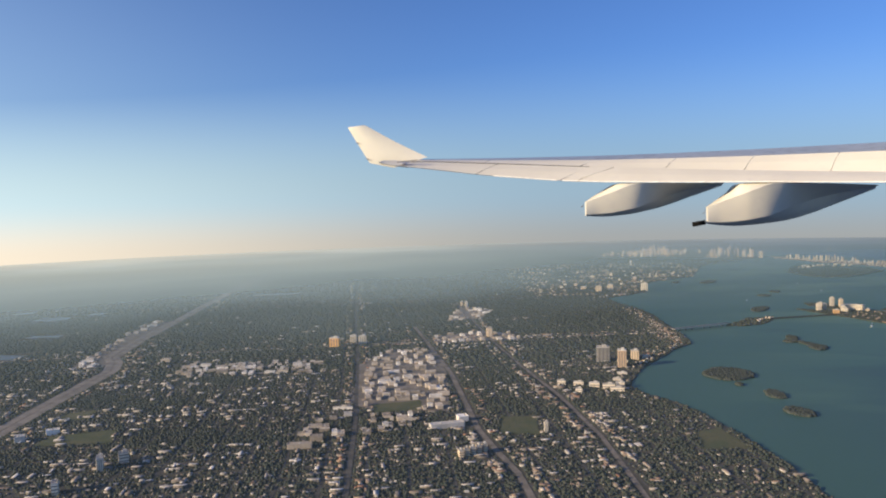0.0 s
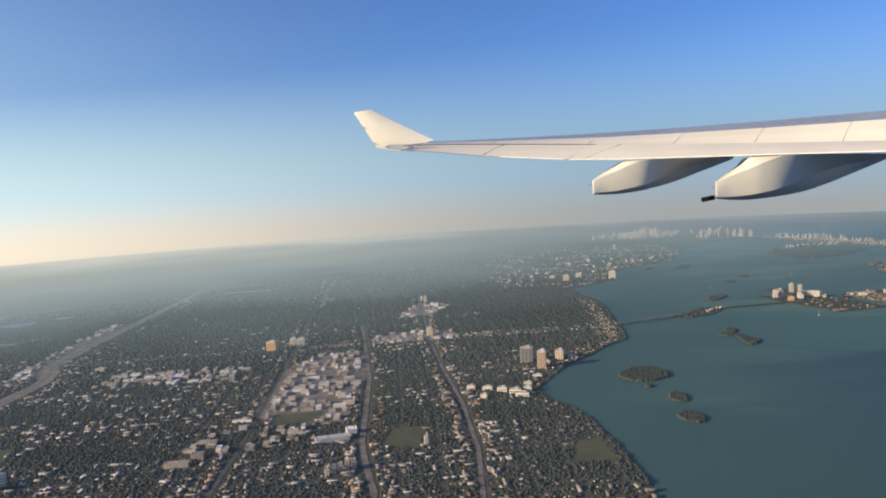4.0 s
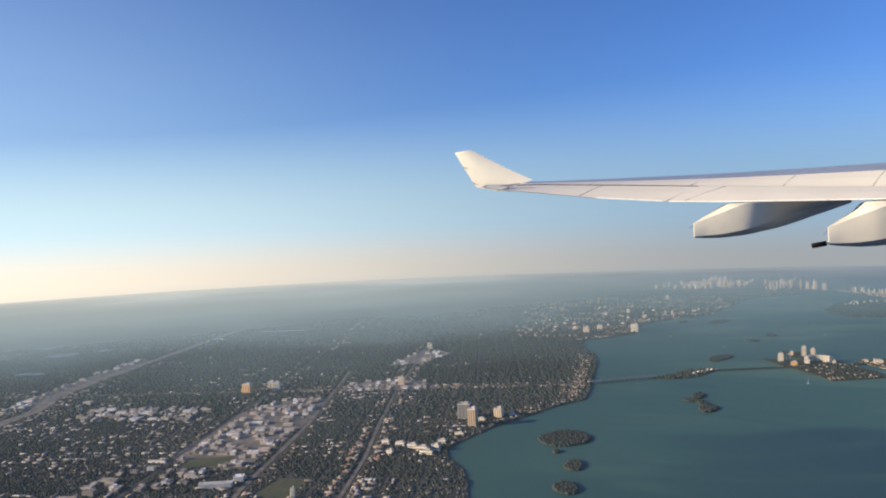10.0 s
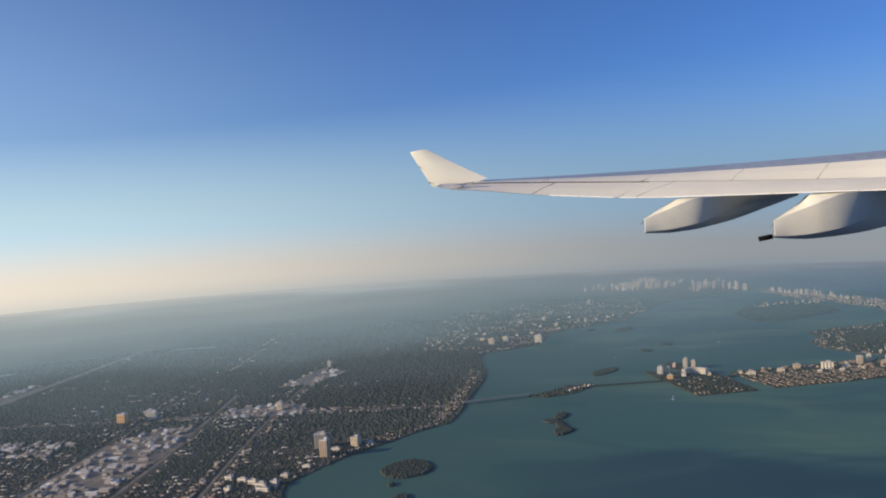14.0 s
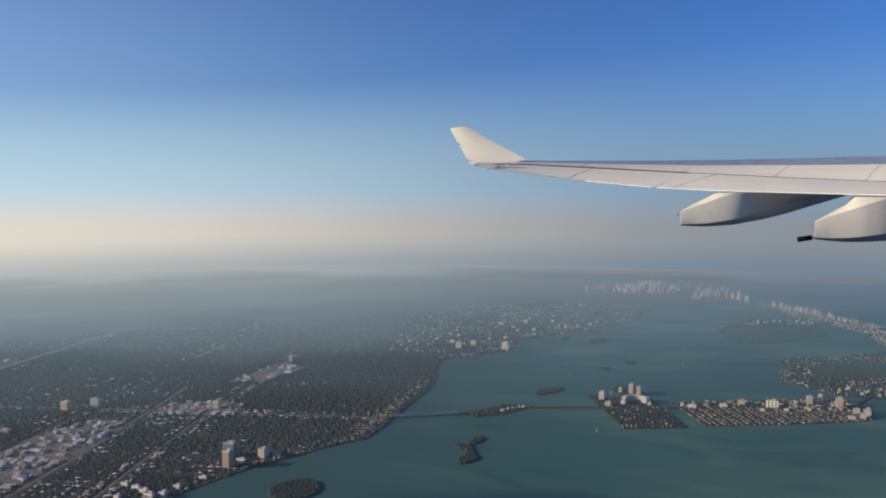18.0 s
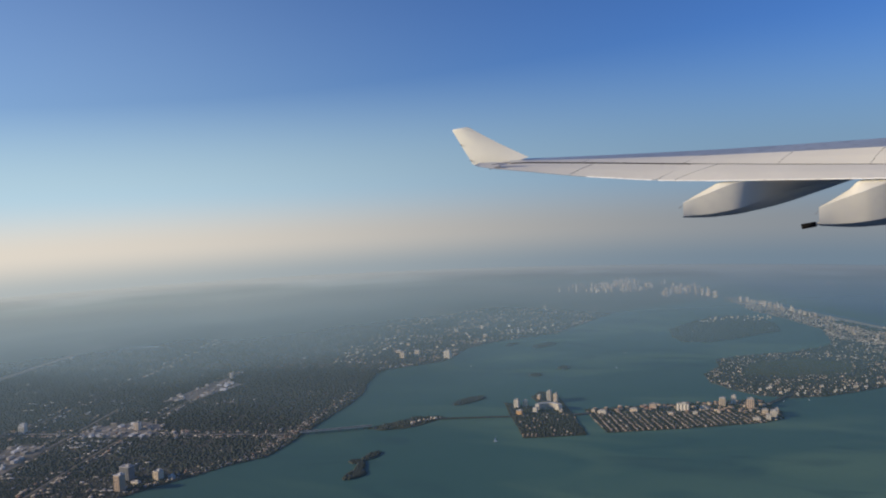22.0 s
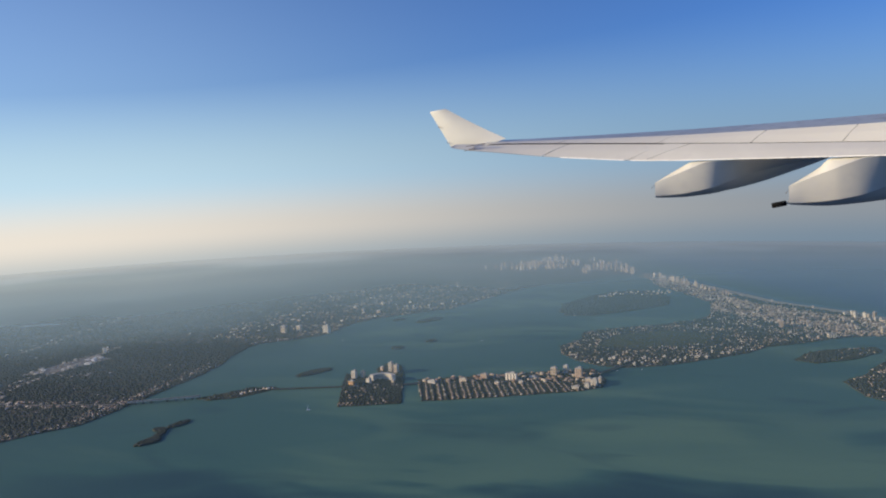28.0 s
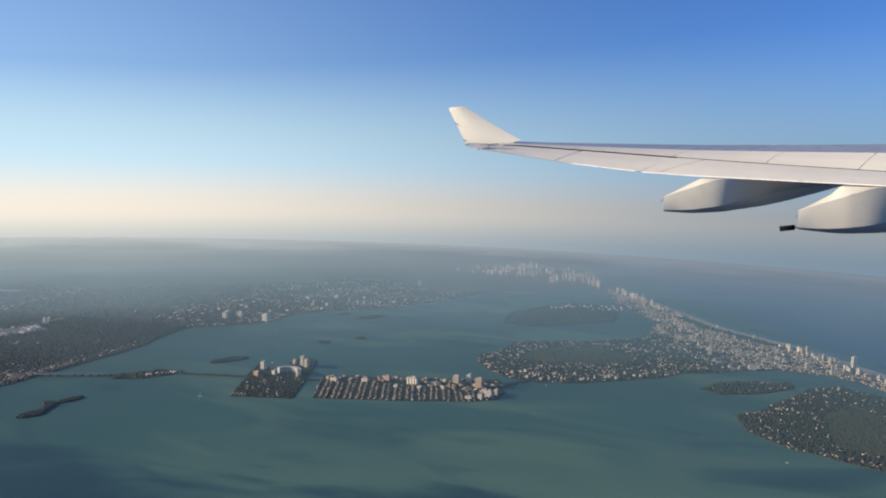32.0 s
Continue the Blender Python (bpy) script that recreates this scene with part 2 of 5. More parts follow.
def water_material():
    m = bpy.data.materials.new("bay_water")
    m.use_nodes = True
    t = m.node_tree
    b = t.nodes["Principled BSDF"]
    b.inputs["Roughness"].default_value, b.inputs["IOR"].default_value = WATER_ROUGH, 1.33
    b.inputs["Specular IOR Level"].default_value = WATER_SPEC
    geo = t.nodes.new("ShaderNodeNewGeometry")
    flat = t.nodes.new("ShaderNodeMapping")
    wire(t, geo.outputs["Position"], flat.inputs[0])
    flat.inputs["Scale"].default_value = (0.4, 1.0, 1.0)
    shoal = nd(t, "ShaderNodeTexNoise", Scale=0.016, Detail=3.0, Distortion=0.6)
    wire(t, flat.outputs[0], shoal.inputs["Vector"])
    col = blend(t, span(t, shoal.outputs["Fac"], 0.45, 0.68), WATER_DEEP, WATER_SHOAL)
    grass_bed = nd(t, "ShaderNodeTexNoise", Scale=0.03, Detail=4.0, Distortion=1.0)
    wire(t, flat.outputs[0], grass_bed.inputs["Vector"])
    col = blend(t, span(t, grass_bed.outputs["Fac"], 0.55, 0.7, 0, 0.6), col, WATER_BED)
    xyz = t.nodes.new("ShaderNodeSeparateXYZ")
    wire(t, geo.outputs["Position"], xyz.inputs[0])
    # the open sea east of the barrier island is deeper and bluer
    sea = calc(t, "ADD", xyz.outputs["X"], calc(t, "MULTIPLY", xyz.outputs["Y"], 0.46))
    col = blend(t, span(t, sea, 1028, 1120), col, WATER_SEA)
    lie = calc(t, "SUBTRACT", xyz.outputs["Y"], calc(t, "MULTIPLY", xyz.outputs["X"], 0.22))
    lie = calc(t, "ADD", lie, span(t, shoal.outputs["Fac"], 0.2, 0.8, -70, 70))
    bank = calc(t, "MULTIPLY", span(t, lie, 325, 350), span(t, lie, 355, 420, 1, 0))
    col = blend(t, calc(t, "MULTIPLY", bank, span(t, xyz.outputs["X"], 260, 420, 0, 0.6)), col, WATER_SHOAL)
    col = blend(t, span(t, lie, 345, 285, 0, 0.85), col, WATER_CHANNEL)
    # the sheltered water by the mainland is deeper and darker
    col = blend(t, span(t, xyz.outputs["X"], 80, 320), WATER_WEST, col)
    wire(t, col, b.inputs["Base Color"])
    wave = nd(t, "ShaderNodeTexNoise", Scale=0.9, Detail=6.0, Roughness=0.65)
    wire(t, geo.outputs["Position"], wave.inputs["Vector"])
    bump = nd(t, "ShaderNodeBump", Strength=0.5, Distance=0.25)
    wire(t, wave.outputs["Fac"], bump.inputs["Height"])
    wire(t, bump.outputs[0], b.inputs["Normal"])
    return m


WATER = water_material()
SHALLOW = material("shallow_surf_water", (0.07, 0.17, 0.2), 0.5, (0.05, 0.135, 0.18), 0.03, third=(0.1, 0.2, 0.22), spec=0.16)
LAKE = material("still_lake_water", (0.09, 0.11, 0.11), 0.35, (0.1, 0.12, 0.115), 0.05, spec=0.3)


def haze_material():
    """Haze painted on a see-through sheet: clear near the flight, dense far inland, its colour brighter towards the
    sun.
    """
    m = bpy.data.materials.new("painted_haze")
    m.use_nodes = True
    t = m.node_tree
    t.nodes.clear()
    geo = t.nodes.new("ShaderNodeNewGeometry")
    xyz = t.nodes.new("ShaderNodeSeparateXYZ")
    wire(t, geo.outputs["Position"], xyz.inputs[0])
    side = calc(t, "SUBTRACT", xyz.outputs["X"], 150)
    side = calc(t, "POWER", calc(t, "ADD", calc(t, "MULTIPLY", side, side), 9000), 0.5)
    # hides more to the west, standing in for brighter sunward airlight
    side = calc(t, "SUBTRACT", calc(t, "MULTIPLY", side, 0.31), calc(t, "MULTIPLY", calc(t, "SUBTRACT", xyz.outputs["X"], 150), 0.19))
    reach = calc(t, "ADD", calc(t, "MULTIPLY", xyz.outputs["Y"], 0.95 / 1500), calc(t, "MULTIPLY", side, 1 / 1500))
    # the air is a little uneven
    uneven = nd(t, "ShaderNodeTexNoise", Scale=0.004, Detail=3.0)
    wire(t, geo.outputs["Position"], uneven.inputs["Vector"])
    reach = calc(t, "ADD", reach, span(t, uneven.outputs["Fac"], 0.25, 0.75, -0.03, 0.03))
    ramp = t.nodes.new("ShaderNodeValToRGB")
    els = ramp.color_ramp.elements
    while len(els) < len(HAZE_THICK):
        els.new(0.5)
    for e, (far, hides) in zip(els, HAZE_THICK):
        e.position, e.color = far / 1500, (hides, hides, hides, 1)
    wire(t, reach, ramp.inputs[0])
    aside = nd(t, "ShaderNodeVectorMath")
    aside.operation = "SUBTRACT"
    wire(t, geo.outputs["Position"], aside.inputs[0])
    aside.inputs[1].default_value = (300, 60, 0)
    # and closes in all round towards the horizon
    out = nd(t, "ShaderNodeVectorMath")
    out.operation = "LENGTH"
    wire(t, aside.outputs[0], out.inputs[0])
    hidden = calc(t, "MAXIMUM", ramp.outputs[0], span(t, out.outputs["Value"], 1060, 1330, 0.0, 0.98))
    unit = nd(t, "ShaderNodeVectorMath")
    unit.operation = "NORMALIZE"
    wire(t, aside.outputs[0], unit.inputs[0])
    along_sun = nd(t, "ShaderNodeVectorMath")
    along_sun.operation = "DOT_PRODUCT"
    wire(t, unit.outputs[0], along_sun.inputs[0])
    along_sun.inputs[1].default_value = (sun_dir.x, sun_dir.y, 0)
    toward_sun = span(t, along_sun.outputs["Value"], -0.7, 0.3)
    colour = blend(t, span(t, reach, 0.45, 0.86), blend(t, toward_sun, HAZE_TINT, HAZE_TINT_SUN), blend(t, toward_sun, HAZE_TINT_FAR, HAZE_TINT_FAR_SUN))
    # the outermost colour is browned so that it merges with the sky band
    colour = blend(t, span(t, out.outputs["Value"], 1090, 1300), colour, blend(t, 1.0, colour, HAZE_RIM, "MULTIPLY"))
    air = nd(t, "ShaderNodeBsdfDiffuse")
    wire(t, colour, air.inputs["Color"])
    # one fixed shading normal near the sun's direction brightens the whole sheet alike
    aim = t.nodes.new("ShaderNodeCombineXYZ")
    for k in range(3):
        aim.inputs[k].default_value = HAZE_AIM[k]
    wire(t, aim.outputs[0], air.inputs["Normal"])
    mix = t.nodes.new("ShaderNodeMixShader")
    wire(t, hidden, mix.inputs[0])
    wire(t, t.nodes.new("ShaderNodeBsdfTransparent").outputs[0], mix.inputs[1])
    wire(t, air.outputs[0], mix.inputs[2])
    wire(t, mix.outputs[0], t.nodes.new("ShaderNodeOutputMaterial").inputs["Surface"])
    return m


# ================= mesh helpers =================
S = 10.0                                # metres in one unit of the plan (about a tenth of the real distances)


def lay(x, y):
    """The plan's sketch laid true on the ground: metres from plan units."""
    u, v = (np.clip(x, -45, 76) - 15) / 50, (np.clip(y, 18, 135) - 70) / 50
    terms = (1.0, u, v, u * u, u * v, v * v, u ** 3, u * u * v, u * v * v, v ** 3)
    east = sum(a * b for a, b in zip((-0.01, -1.97, -0.4, 4.13, -0.61, -0.18, -1.05, -0.55, -0.44, 1.2), terms))
    away = sum(a * b for a, b in zip((-1.72, 4.49, -5.46, -0.48, 1.7, -2.41, 0.11, -1.12, -0.63, 0.45), terms))
    return (x + east) * S, (y + away) * S



def thing(name, m, label, category, group="", kind=""):
    ob = new(name)
    ob.empty_display_size = 1
    ob.matrix_basis = m
    return tagged(ob, label, category, group, kind)


def mesh_of(bm, mats, smooth=False):
    me = bpy.data.meshes.new("mesh")
    bmesh.ops.recalc_face_normals(bm, faces=bm.faces)
    bm.to_mesh(me)
    bm.free()
    for m in mats if isinstance(mats, (list, tuple)) else [mats]:
        me.materials.append(m)
    if smooth:
        me.polygons.foreach_set("use_smooth", [True] * len(me.polygons))
    return me


def part(name, bm, mats, parent, label="", smooth=False):
    """One mesh object under a thing; the bmesh is in world coordinates."""
    ob = new(name, mesh_of(bm, mats, smooth))
    ob.parent = parent
    top = parent
    m = Matrix()
    while top:
        m = top.matrix_basis @ m if top is parent else top.matrix_basis @ top.matrix_parent_inverse @ m
        top = top.parent
    ob.matrix_parent_inverse = m.inverted()
    return tagged(ob, label)


def piece(name, me, parent, loc, size, rz=0.0, label=""):
    """A shared mesh under a thing, placed in the thing's own axes."""
    ob = new(name, me)
    ob.parent = parent
    ob.matrix_basis = Matrix.LocRotScale(loc, Euler((0, 0, rz)), size)
    return tagged(ob, label)


def bulk(name, verts, faces, mats, mat_ids=None, label="", category="", kind="stuff"):
    """One mesh from arrays; faces all have the same number of corners."""
    verts, faces = np.asarray(verts, np.float32), np.asarray(faces, np.int32)
    me = bpy.data.meshes.new("mesh")
    n, k = faces.shape
    me.vertices.add(len(verts))
    me.vertices.foreach_set("co", verts.ravel())
    me.loops.add(n * k)
    me.loops.foreach_set("vertex_index", faces.ravel())
    me.polygons.add(n)
    me.polygons.foreach_set("loop_start", np.arange(0, n * k, k, dtype=np.int32))
    for m in mats:
        me.materials.append(m)
    if mat_ids is not None:
        me.polygons.foreach_set("material_index", np.asarray(mat_ids, np.int32))
    me.update(calc_edges=True)
    me.validate()
    return tagged(new(name, me), label, category, "", kind)


def inside(poly, x, y):
    poly = np.asarray(poly)
    hit = np.zeros(len(x), bool)
    a = poly
    b = np.roll(poly, -1, 0)
    for (x0, y0), (x1, y1) in zip(a, b):
        if y0 == y1:
            continue
        cross = (y0 > y) != (y1 > y)
        hit ^= cross & (x < (x1 - x0) * (y - y0) / (y1 - y0) + x0)
    return hit


def outline(pts, step=0.6, wobble=0.1, limit=140):
    """A shore line: the plan's corners joined by uneven pieces."""
    out = []
    for (x0, y0), (x1, y1) in zip(pts, pts[1:] + pts[:1]):
        n = max(1, int(math.hypot(x1 - x0, y1 - y0) / step)) if max(abs(x0), abs(x1), abs(y0), abs(y1)) < limit else 1
        for i in range(n):
            x, y = x0 + (x1 - x0) * i / n, y0 + (y1 - y0) * i / n
            d = noise.noise_vector((x * 0.9, y * 0.9, 3.1)) * wobble + noise.noise_vector((x * 3, y * 3, 7.7)) * wobble * 0.5
            out.append((x + d.x, y + d.y))
    return out


def land(name, poly, mat, label, top=0.35, kind="structure", category="land", z0=-0.6):
    """A flat piece of land with a sloping bank."""
    from mathutils.geometry import tessellate_polygon
    p = [lay(x, y) for x, y in poly]
    bm = bmesh.new()
    upper = [bm.verts.new((x, y, top)) for x, y in p]
    for tri in tessellate_polygon([[Vector((x, y, 0)) for x, y in p]]):
        try:
            bm.faces.new([upper[i] for i in tri])
        except ValueError:
            pass
    lower = [bm.verts.new((x, y, z0)) for x, y in p]
    for i in range(len(p)):
        j = (i + 1) % len(p)
        bm.faces.new((upper[i], upper[j], lower[j], lower[i]))
    bmesh.ops.recalc_face_normals(bm, faces=bm.faces)
    return tagged(new(name, mesh_of(bm, mat)), label, category, "", kind)


def strip(bm, pts, width, z):
    """A road along plan points."""
    ps = [Vector(lay(x, y)) for x, y in pts]
    rows = []
    for i, p in enumerate(ps):
        d = (ps[min(i + 1, len(ps) - 1)] - ps[max(i - 1, 0)]).normalized()
        n = Vector((-d.y, d.x)) * width / 2
        rows.append((bm.verts.new((p.x + n.x, p.y + n.y, z)), bm.verts.new((p.x - n.x, p.y - n.y, z))))
    for (a, b), (c, d) in zip(rows, rows[1:]):
        bm.faces.new((a, b, d, c))


# ================= water and land =================
rings, seg = [0, 20, 60, 100, 124, 132, 140, 150, 165, 185, 210, 250, 310, 400, 485], 72
verts, faces = [(0, 0, 0)], []


def curve(r):
    """The curve of the earth."""
    return -60 * (max(0, r - 124) / 42) ** 2


for r in rings[1:]:
    for i in range(seg):
        a = 2 * math.pi * i / seg
        verts.append((300 + r * S * math.cos(a), 60 + r * S * math.sin(a), curve(r)))
for i in range(seg):
    faces.append((0, 1 + i, 1 + (i + 1) % seg, 0))
quads = []
for k in range(len(rings) - 2):
    for i in range(seg):
        a, b = 1 + k * seg + i, 1 + k * seg + (i + 1) % seg
        quads.append((a, a + seg, b + seg, b))
verts[0] = (300, 60, 0)
bm = bmesh.new()
vs = [bm.verts.new(v) for v in verts]
for f in faces:
    bm.faces.new((vs[f[0]], vs[f[1]], vs[f[2]]))
for f in quads:
    bm.faces.new([vs[i] for i in f])
tagged(new("water", mesh_of(bm, WATER)), "teal bay water and blue open sea under haze", "water", "", "structure")

MAINLAND = [(11.5, -60), (11.5, 20), (11.5, 26), (11.1, 30), (10.6, 32.6), (10.1, 34.4), (9.2, 35.8), (8.8, 37.2), (9.2, 38.6),
            (10.0, 40.4), (11.1, 42.2), (12.7, 44.4), (13.8, 46.0), (15.2, 47.5), (15.6, 50), (15.8, 53), (16.0, 56), (16.4, 59.5),
            (16.3, 63), (15.6, 66.5), (15.4, 70), (15.8, 71.5), (18, 72.9), (20.2, 74.8), (21, 78), (21.4, 81), (23.4, 84.2),
            (26.3, 86.5), (29.4, 89), (31.2, 93.5), (33.5, 99.5), (35.5, 104.5), (38.2, 107.5), (42, 110), (45, 114.5),
            (48.2, 116.5), (48.6, 119.5), (46, 129), (44.5, 134), (42, 136), (-30, 138), (-75, 128), (-100, 80), (-105, 0), (-100, -60)]
BEACH = [(49.6, 116.3), (52.5, 109.6), (57.0, 98.8), (60.5, 89.5), (63.1, 85.6), (66.0, 81.4), (67.0, 79.6), (68.3, 77),
         (69.4, 74.2), (70.9, 70.7), (73, 64), (75, 56), (76, 45), (71, 45), (70.3, 52), (70.0, 60), (69.5, 66.6), (68.2, 69.3),
         (66.5, 70.6), (64.7, 71.3), (62.4, 71.0), (60.6, 69.9), (58.6, 68.7), (56.6, 67.8), (55.0, 65.7), (53.1, 64.3),
         (50.9, 62.9), (49.2, 61.9), (47.0, 61.4), (45.0, 62.1), (43.4, 63.9), (42.3, 66), (42.0, 68.7), (43.4, 71.6),
         (43.6, 74.6), (46.0, 76.2), (49.7, 77.6), (52.5, 79.4), (54.2, 82), (54.6, 86), (54.9, 90), (53.4, 95), (51.9, 99.5),
         (50.2, 104), (49.7, 110), (48.4, 113.4)]
INDIAN = [(40.8, 86.0), (40.8, 90.2), (43.6, 96.0), (45.9, 99.0), (49.4, 99.6), (51.4, 94), (51.0, 88.6), (47.1, 85.2), (44.2, 82.9), (41.6, 83.1)]
TREASURE = [(33.4, 58.2), (34.0, 56.0), (35.0, 52.9), (39.5, 53.9), (44.3, 55.3), (45.6, 56.3), (45.6, 58.2), (44.7, 61.2), (42.4, 60.4), (38.4, 59.5)]
HARBOR = [(30.1, 51.6), (33.8, 52.4), (32.6, 57.3), (31.2, 62.4), (29.9, 63.2), (29.5, 61.4), (30.6, 58.8), (28.9, 59.2), (27.7, 60.0), (28.5, 57.0)]
GORCE = [(59.2, 57.4), (59.6, 54.2), (61.2, 52.1), (63.4, 50.7), (66.0, 49.2), (68.6, 47), (69.2, 56), (68.9, 65), (66.5, 67.4), (64.4, 65.7), (62.8, 62.7), (60.6, 58.9)]
ALLISON = [(57.6, 63.4), (58.8, 62.4), (61.3, 63.5), (63.6, 65.9), (63.6, 67.3), (61.4, 66.9), (59.0, 65.8)]
PELICAN = [(19.6, 53.4), (20.7, 53.0), (22.1, 53.3), (23.2, 54.4), (24.3, 56.0), (22.4, 56.3), (21.0, 54.7)]

main_poly, beach_poly = outline(MAINLAND), outline(BEACH)
land("ground", main_poly, LAND, "flat wooded suburb ground reaching into the haze", category="ground")
land("barrier_island", beach_poly, LAND, "long built-up barrier island between bay and sea")
creek_poly, treasure_poly, harbor_poly = outline(INDIAN), outline(TREASURE, 0.4, 0.06), outline(HARBOR, 0.4, 0.08)
gorce_poly, allison_poly, pelican_poly = outline(GORCE), outline(ALLISON, 0.4), outline(PELICAN, 0.3, 0.12)
land("golf_island", creek_poly, SCRUB, "round green island with a golf course and villas")
land("long_island", treasure_poly, SCRUB, "long flat island covered with small houses")
land("causeway_island", harbor_poly, SCRUB, "small island with apartment towers on the causeway")
land("garden_island", gorce_poly, SCRUB, "leafy residential island with lawns")
land("villa_island", allison_poly, SCRUB, "small wooded residential island")
land("harbor_spit", pelican_poly, SCRUB, "low wooded spit carrying the causeway")
# mangrove islets in the bay: centre, half sizes, turn
islets = [(14.35, 39.1, 1.15, 1.35, 10), (14.75, 34.9, 0.35, 0.7, 0), (14.55, 32.1, 0.4, 0.8, 20), (13.95, 36.9, 0.12, 0.2, 0),
          (21.75, 44.7, 0.48, 0.75, -15), (21.65, 45.9, 0.22, 0.75, 8), (21.1, 46.8, 0.45, 0.3, 0), (21.7, 47.9, 0.3, 0.75, -18),
          (25.1, 60.5, 0.55, 1.4, -35), (28.8, 82.2, 0.7, 1.5, -30), (29.1, 68.9, 0.5, 0.5, 0), (31.2, 71.6, 0.45, 0.5, 0), (25.6, 82.8, 0.3, 0.8, -30)]
islet_polys = []
for x, y, a, b, turn in islets:
    pts = []
    for i in range(14):
        w = 2 * math.pi * i / 14
        r = 1 + 0.25 * noise.noise((x + math.cos(w), y + math.sin(w), 1.3))
        px, py = a * r * math.cos(w), b * r * math.sin(w)
        c, s = math.cos(radians(turn)), math.sin(radians(turn))
        pts.append((x + px * c - py * s, y + px * s + py * c))
    islet_polys.append(pts)
    land("islet", pts, SCRUB, "dark mangrove islet standing in the bay", 0.2, "", "islet")

# the beach along the sea
bm = bmesh.new()
strip(bm, [(49.9, 115.9), (52.35, 109.4), (56.85, 98.6), (60.35, 89.3), (62.95, 85.4), (65.85, 81.2), (66.85, 79.4), (68.15, 76.8), (69.25, 74.0), (70.75, 70.5), (72.85, 63.8), (74.8, 56), (75.8, 45)], 11, 0.5)
strip(bm, [(48.3, 119), (45.6, 129), (44.2, 134)], 5, 0.5)
strip(bm, [(52.7, 109.75), (57.2, 98.95), (60.7, 89.65), (63.3, 85.75), (66.2, 81.55), (67.2, 79.75), (68.5, 77.15), (69.6, 74.35), (71.1, 70.85), (73.2, 64.15)], 4, 0.3)
tagged(new("beach", mesh_of(bm, SAND)), "pale sand beach along the open sea", "beach", "", "structure")

bm = bmesh.new()
for lie, wide in ((0.62, 5.0), (1.15, 8.0)):
    strip(bm, [(x + lie, y + lie * 0.45) for x, y in [(52.5, 109.6), (57.0, 98.8), (60.5, 89.5), (63.1, 85.6), (66.0, 81.4), (67.0, 79.6), (68.3, 77), (69.4, 74.2), (70.9, 70.7), (73, 64)]], wide, 0.05 if wide < 6 else 0.03)
tagged(new("shallows", mesh_of(bm, SHALLOW)), "turquoise shallow water off the beach", "water", "", "structure")

# ================= roads =================
north = Vector((-0.1, 1.0))             # the avenues lean a little west


def street(x, y0, y1):
    return [(x + north.x * (y0 - 40), y0), (x + north.x * (y1 - 40), y1)]


HIGHWAY = [(-19.7, 20), (-19.9, 33.3), (-20.2, 38.7), (-20.4, 45.9), (-21.2, 48.4), (-22.2, 50.2), (-22.8, 56.4), (-23.1, 67), (-23.8, 82), (-24.4, 100), (-25.6, 130)]
RAILWAY = [(-2.2, 58), (-1.3, 51.6), (0.15, 41.6), (1.2, 31.5), (1.8, 28.9), (2.4, 26.7), (2.9, 23), (3.2, 15)]
BOULEVARD = [(1.6, 72), (2.4, 60), (2.98, 51.8), (4.04, 43.1), (5.2, 36.0), (5.9, 30), (6.4, 20)]
AVENUE = [(-2.9, 20), (-3.2, 25), (-3.95, 32.4), (-5.4, 46), (-7.15, 63.6), (-8.4, 80), (-9.6, 95)]
CROSS = [(-30, 50.6), (-8, 51.2), (-0.9, 51.5), (2.6, 52.2), (8, 51.6), (15.2, 51.8)]
for name, pts, width, mat, label in (
        ("highway", HIGHWAY, 8.5, CONCRETE, "wide pale concrete motorway with a bend"), ("railway_road", RAILWAY, 2.2, YARD, "straight road beside a railway line"),
        ("boulevard", BOULEVARD, 1.7, YARD, "long straight boulevard lined with shops"), ("avenue", AVENUE, 1.8, ASPHALT, "straight dark asphalt avenue"),
        ("cross_road", CROSS, 2.6, CONCRETE, "broad cross street leading to the causeway")):
    bm = bmesh.new()
    strip(bm, pts, width, 0.48)
    ob = tagged(new(name, mesh_of(bm, mat)), label, "road", "", "structure")
    if name == "highway":
        bm = bmesh.new()
        strip(bm, [(x + 0.005, y) for x, y in pts], 0.9, 0.62)
        part("median_barrier", bm, YARD, ob)
        for off in (-0.2, 0.2):
            bm = bmesh.new()
            strip(bm, [(x + off, y) for x, y in pts], 1.9, 0.55)
            part("carriageway", bm, CONCRETE, ob, "worn pale concrete carriageway")
# small streets, one sheet of strips
bm = bmesh.new()
for k in range(-26, 10):
    for y in range(18, 96, 2):
        pts = street(k * 1.5 + 0.4, y, y + 2)
        if inside(main_poly, *np.array(pts).T).all():
            strip(bm, pts, 0.75, 0.42)
for k in range(18, 98):
    for i in range(-48, 16, 2):
        pts = [(i, k + 0.15), (i + 2, k + 0.15)]
        if inside(main_poly, *np.array(pts).T).all():
            strip(bm, pts, 0.55, 0.40)
tagged(new("side_streets", mesh_of(bm, ASPHALT)), "grid of narrow grey residential streets", "street", "", "structure")

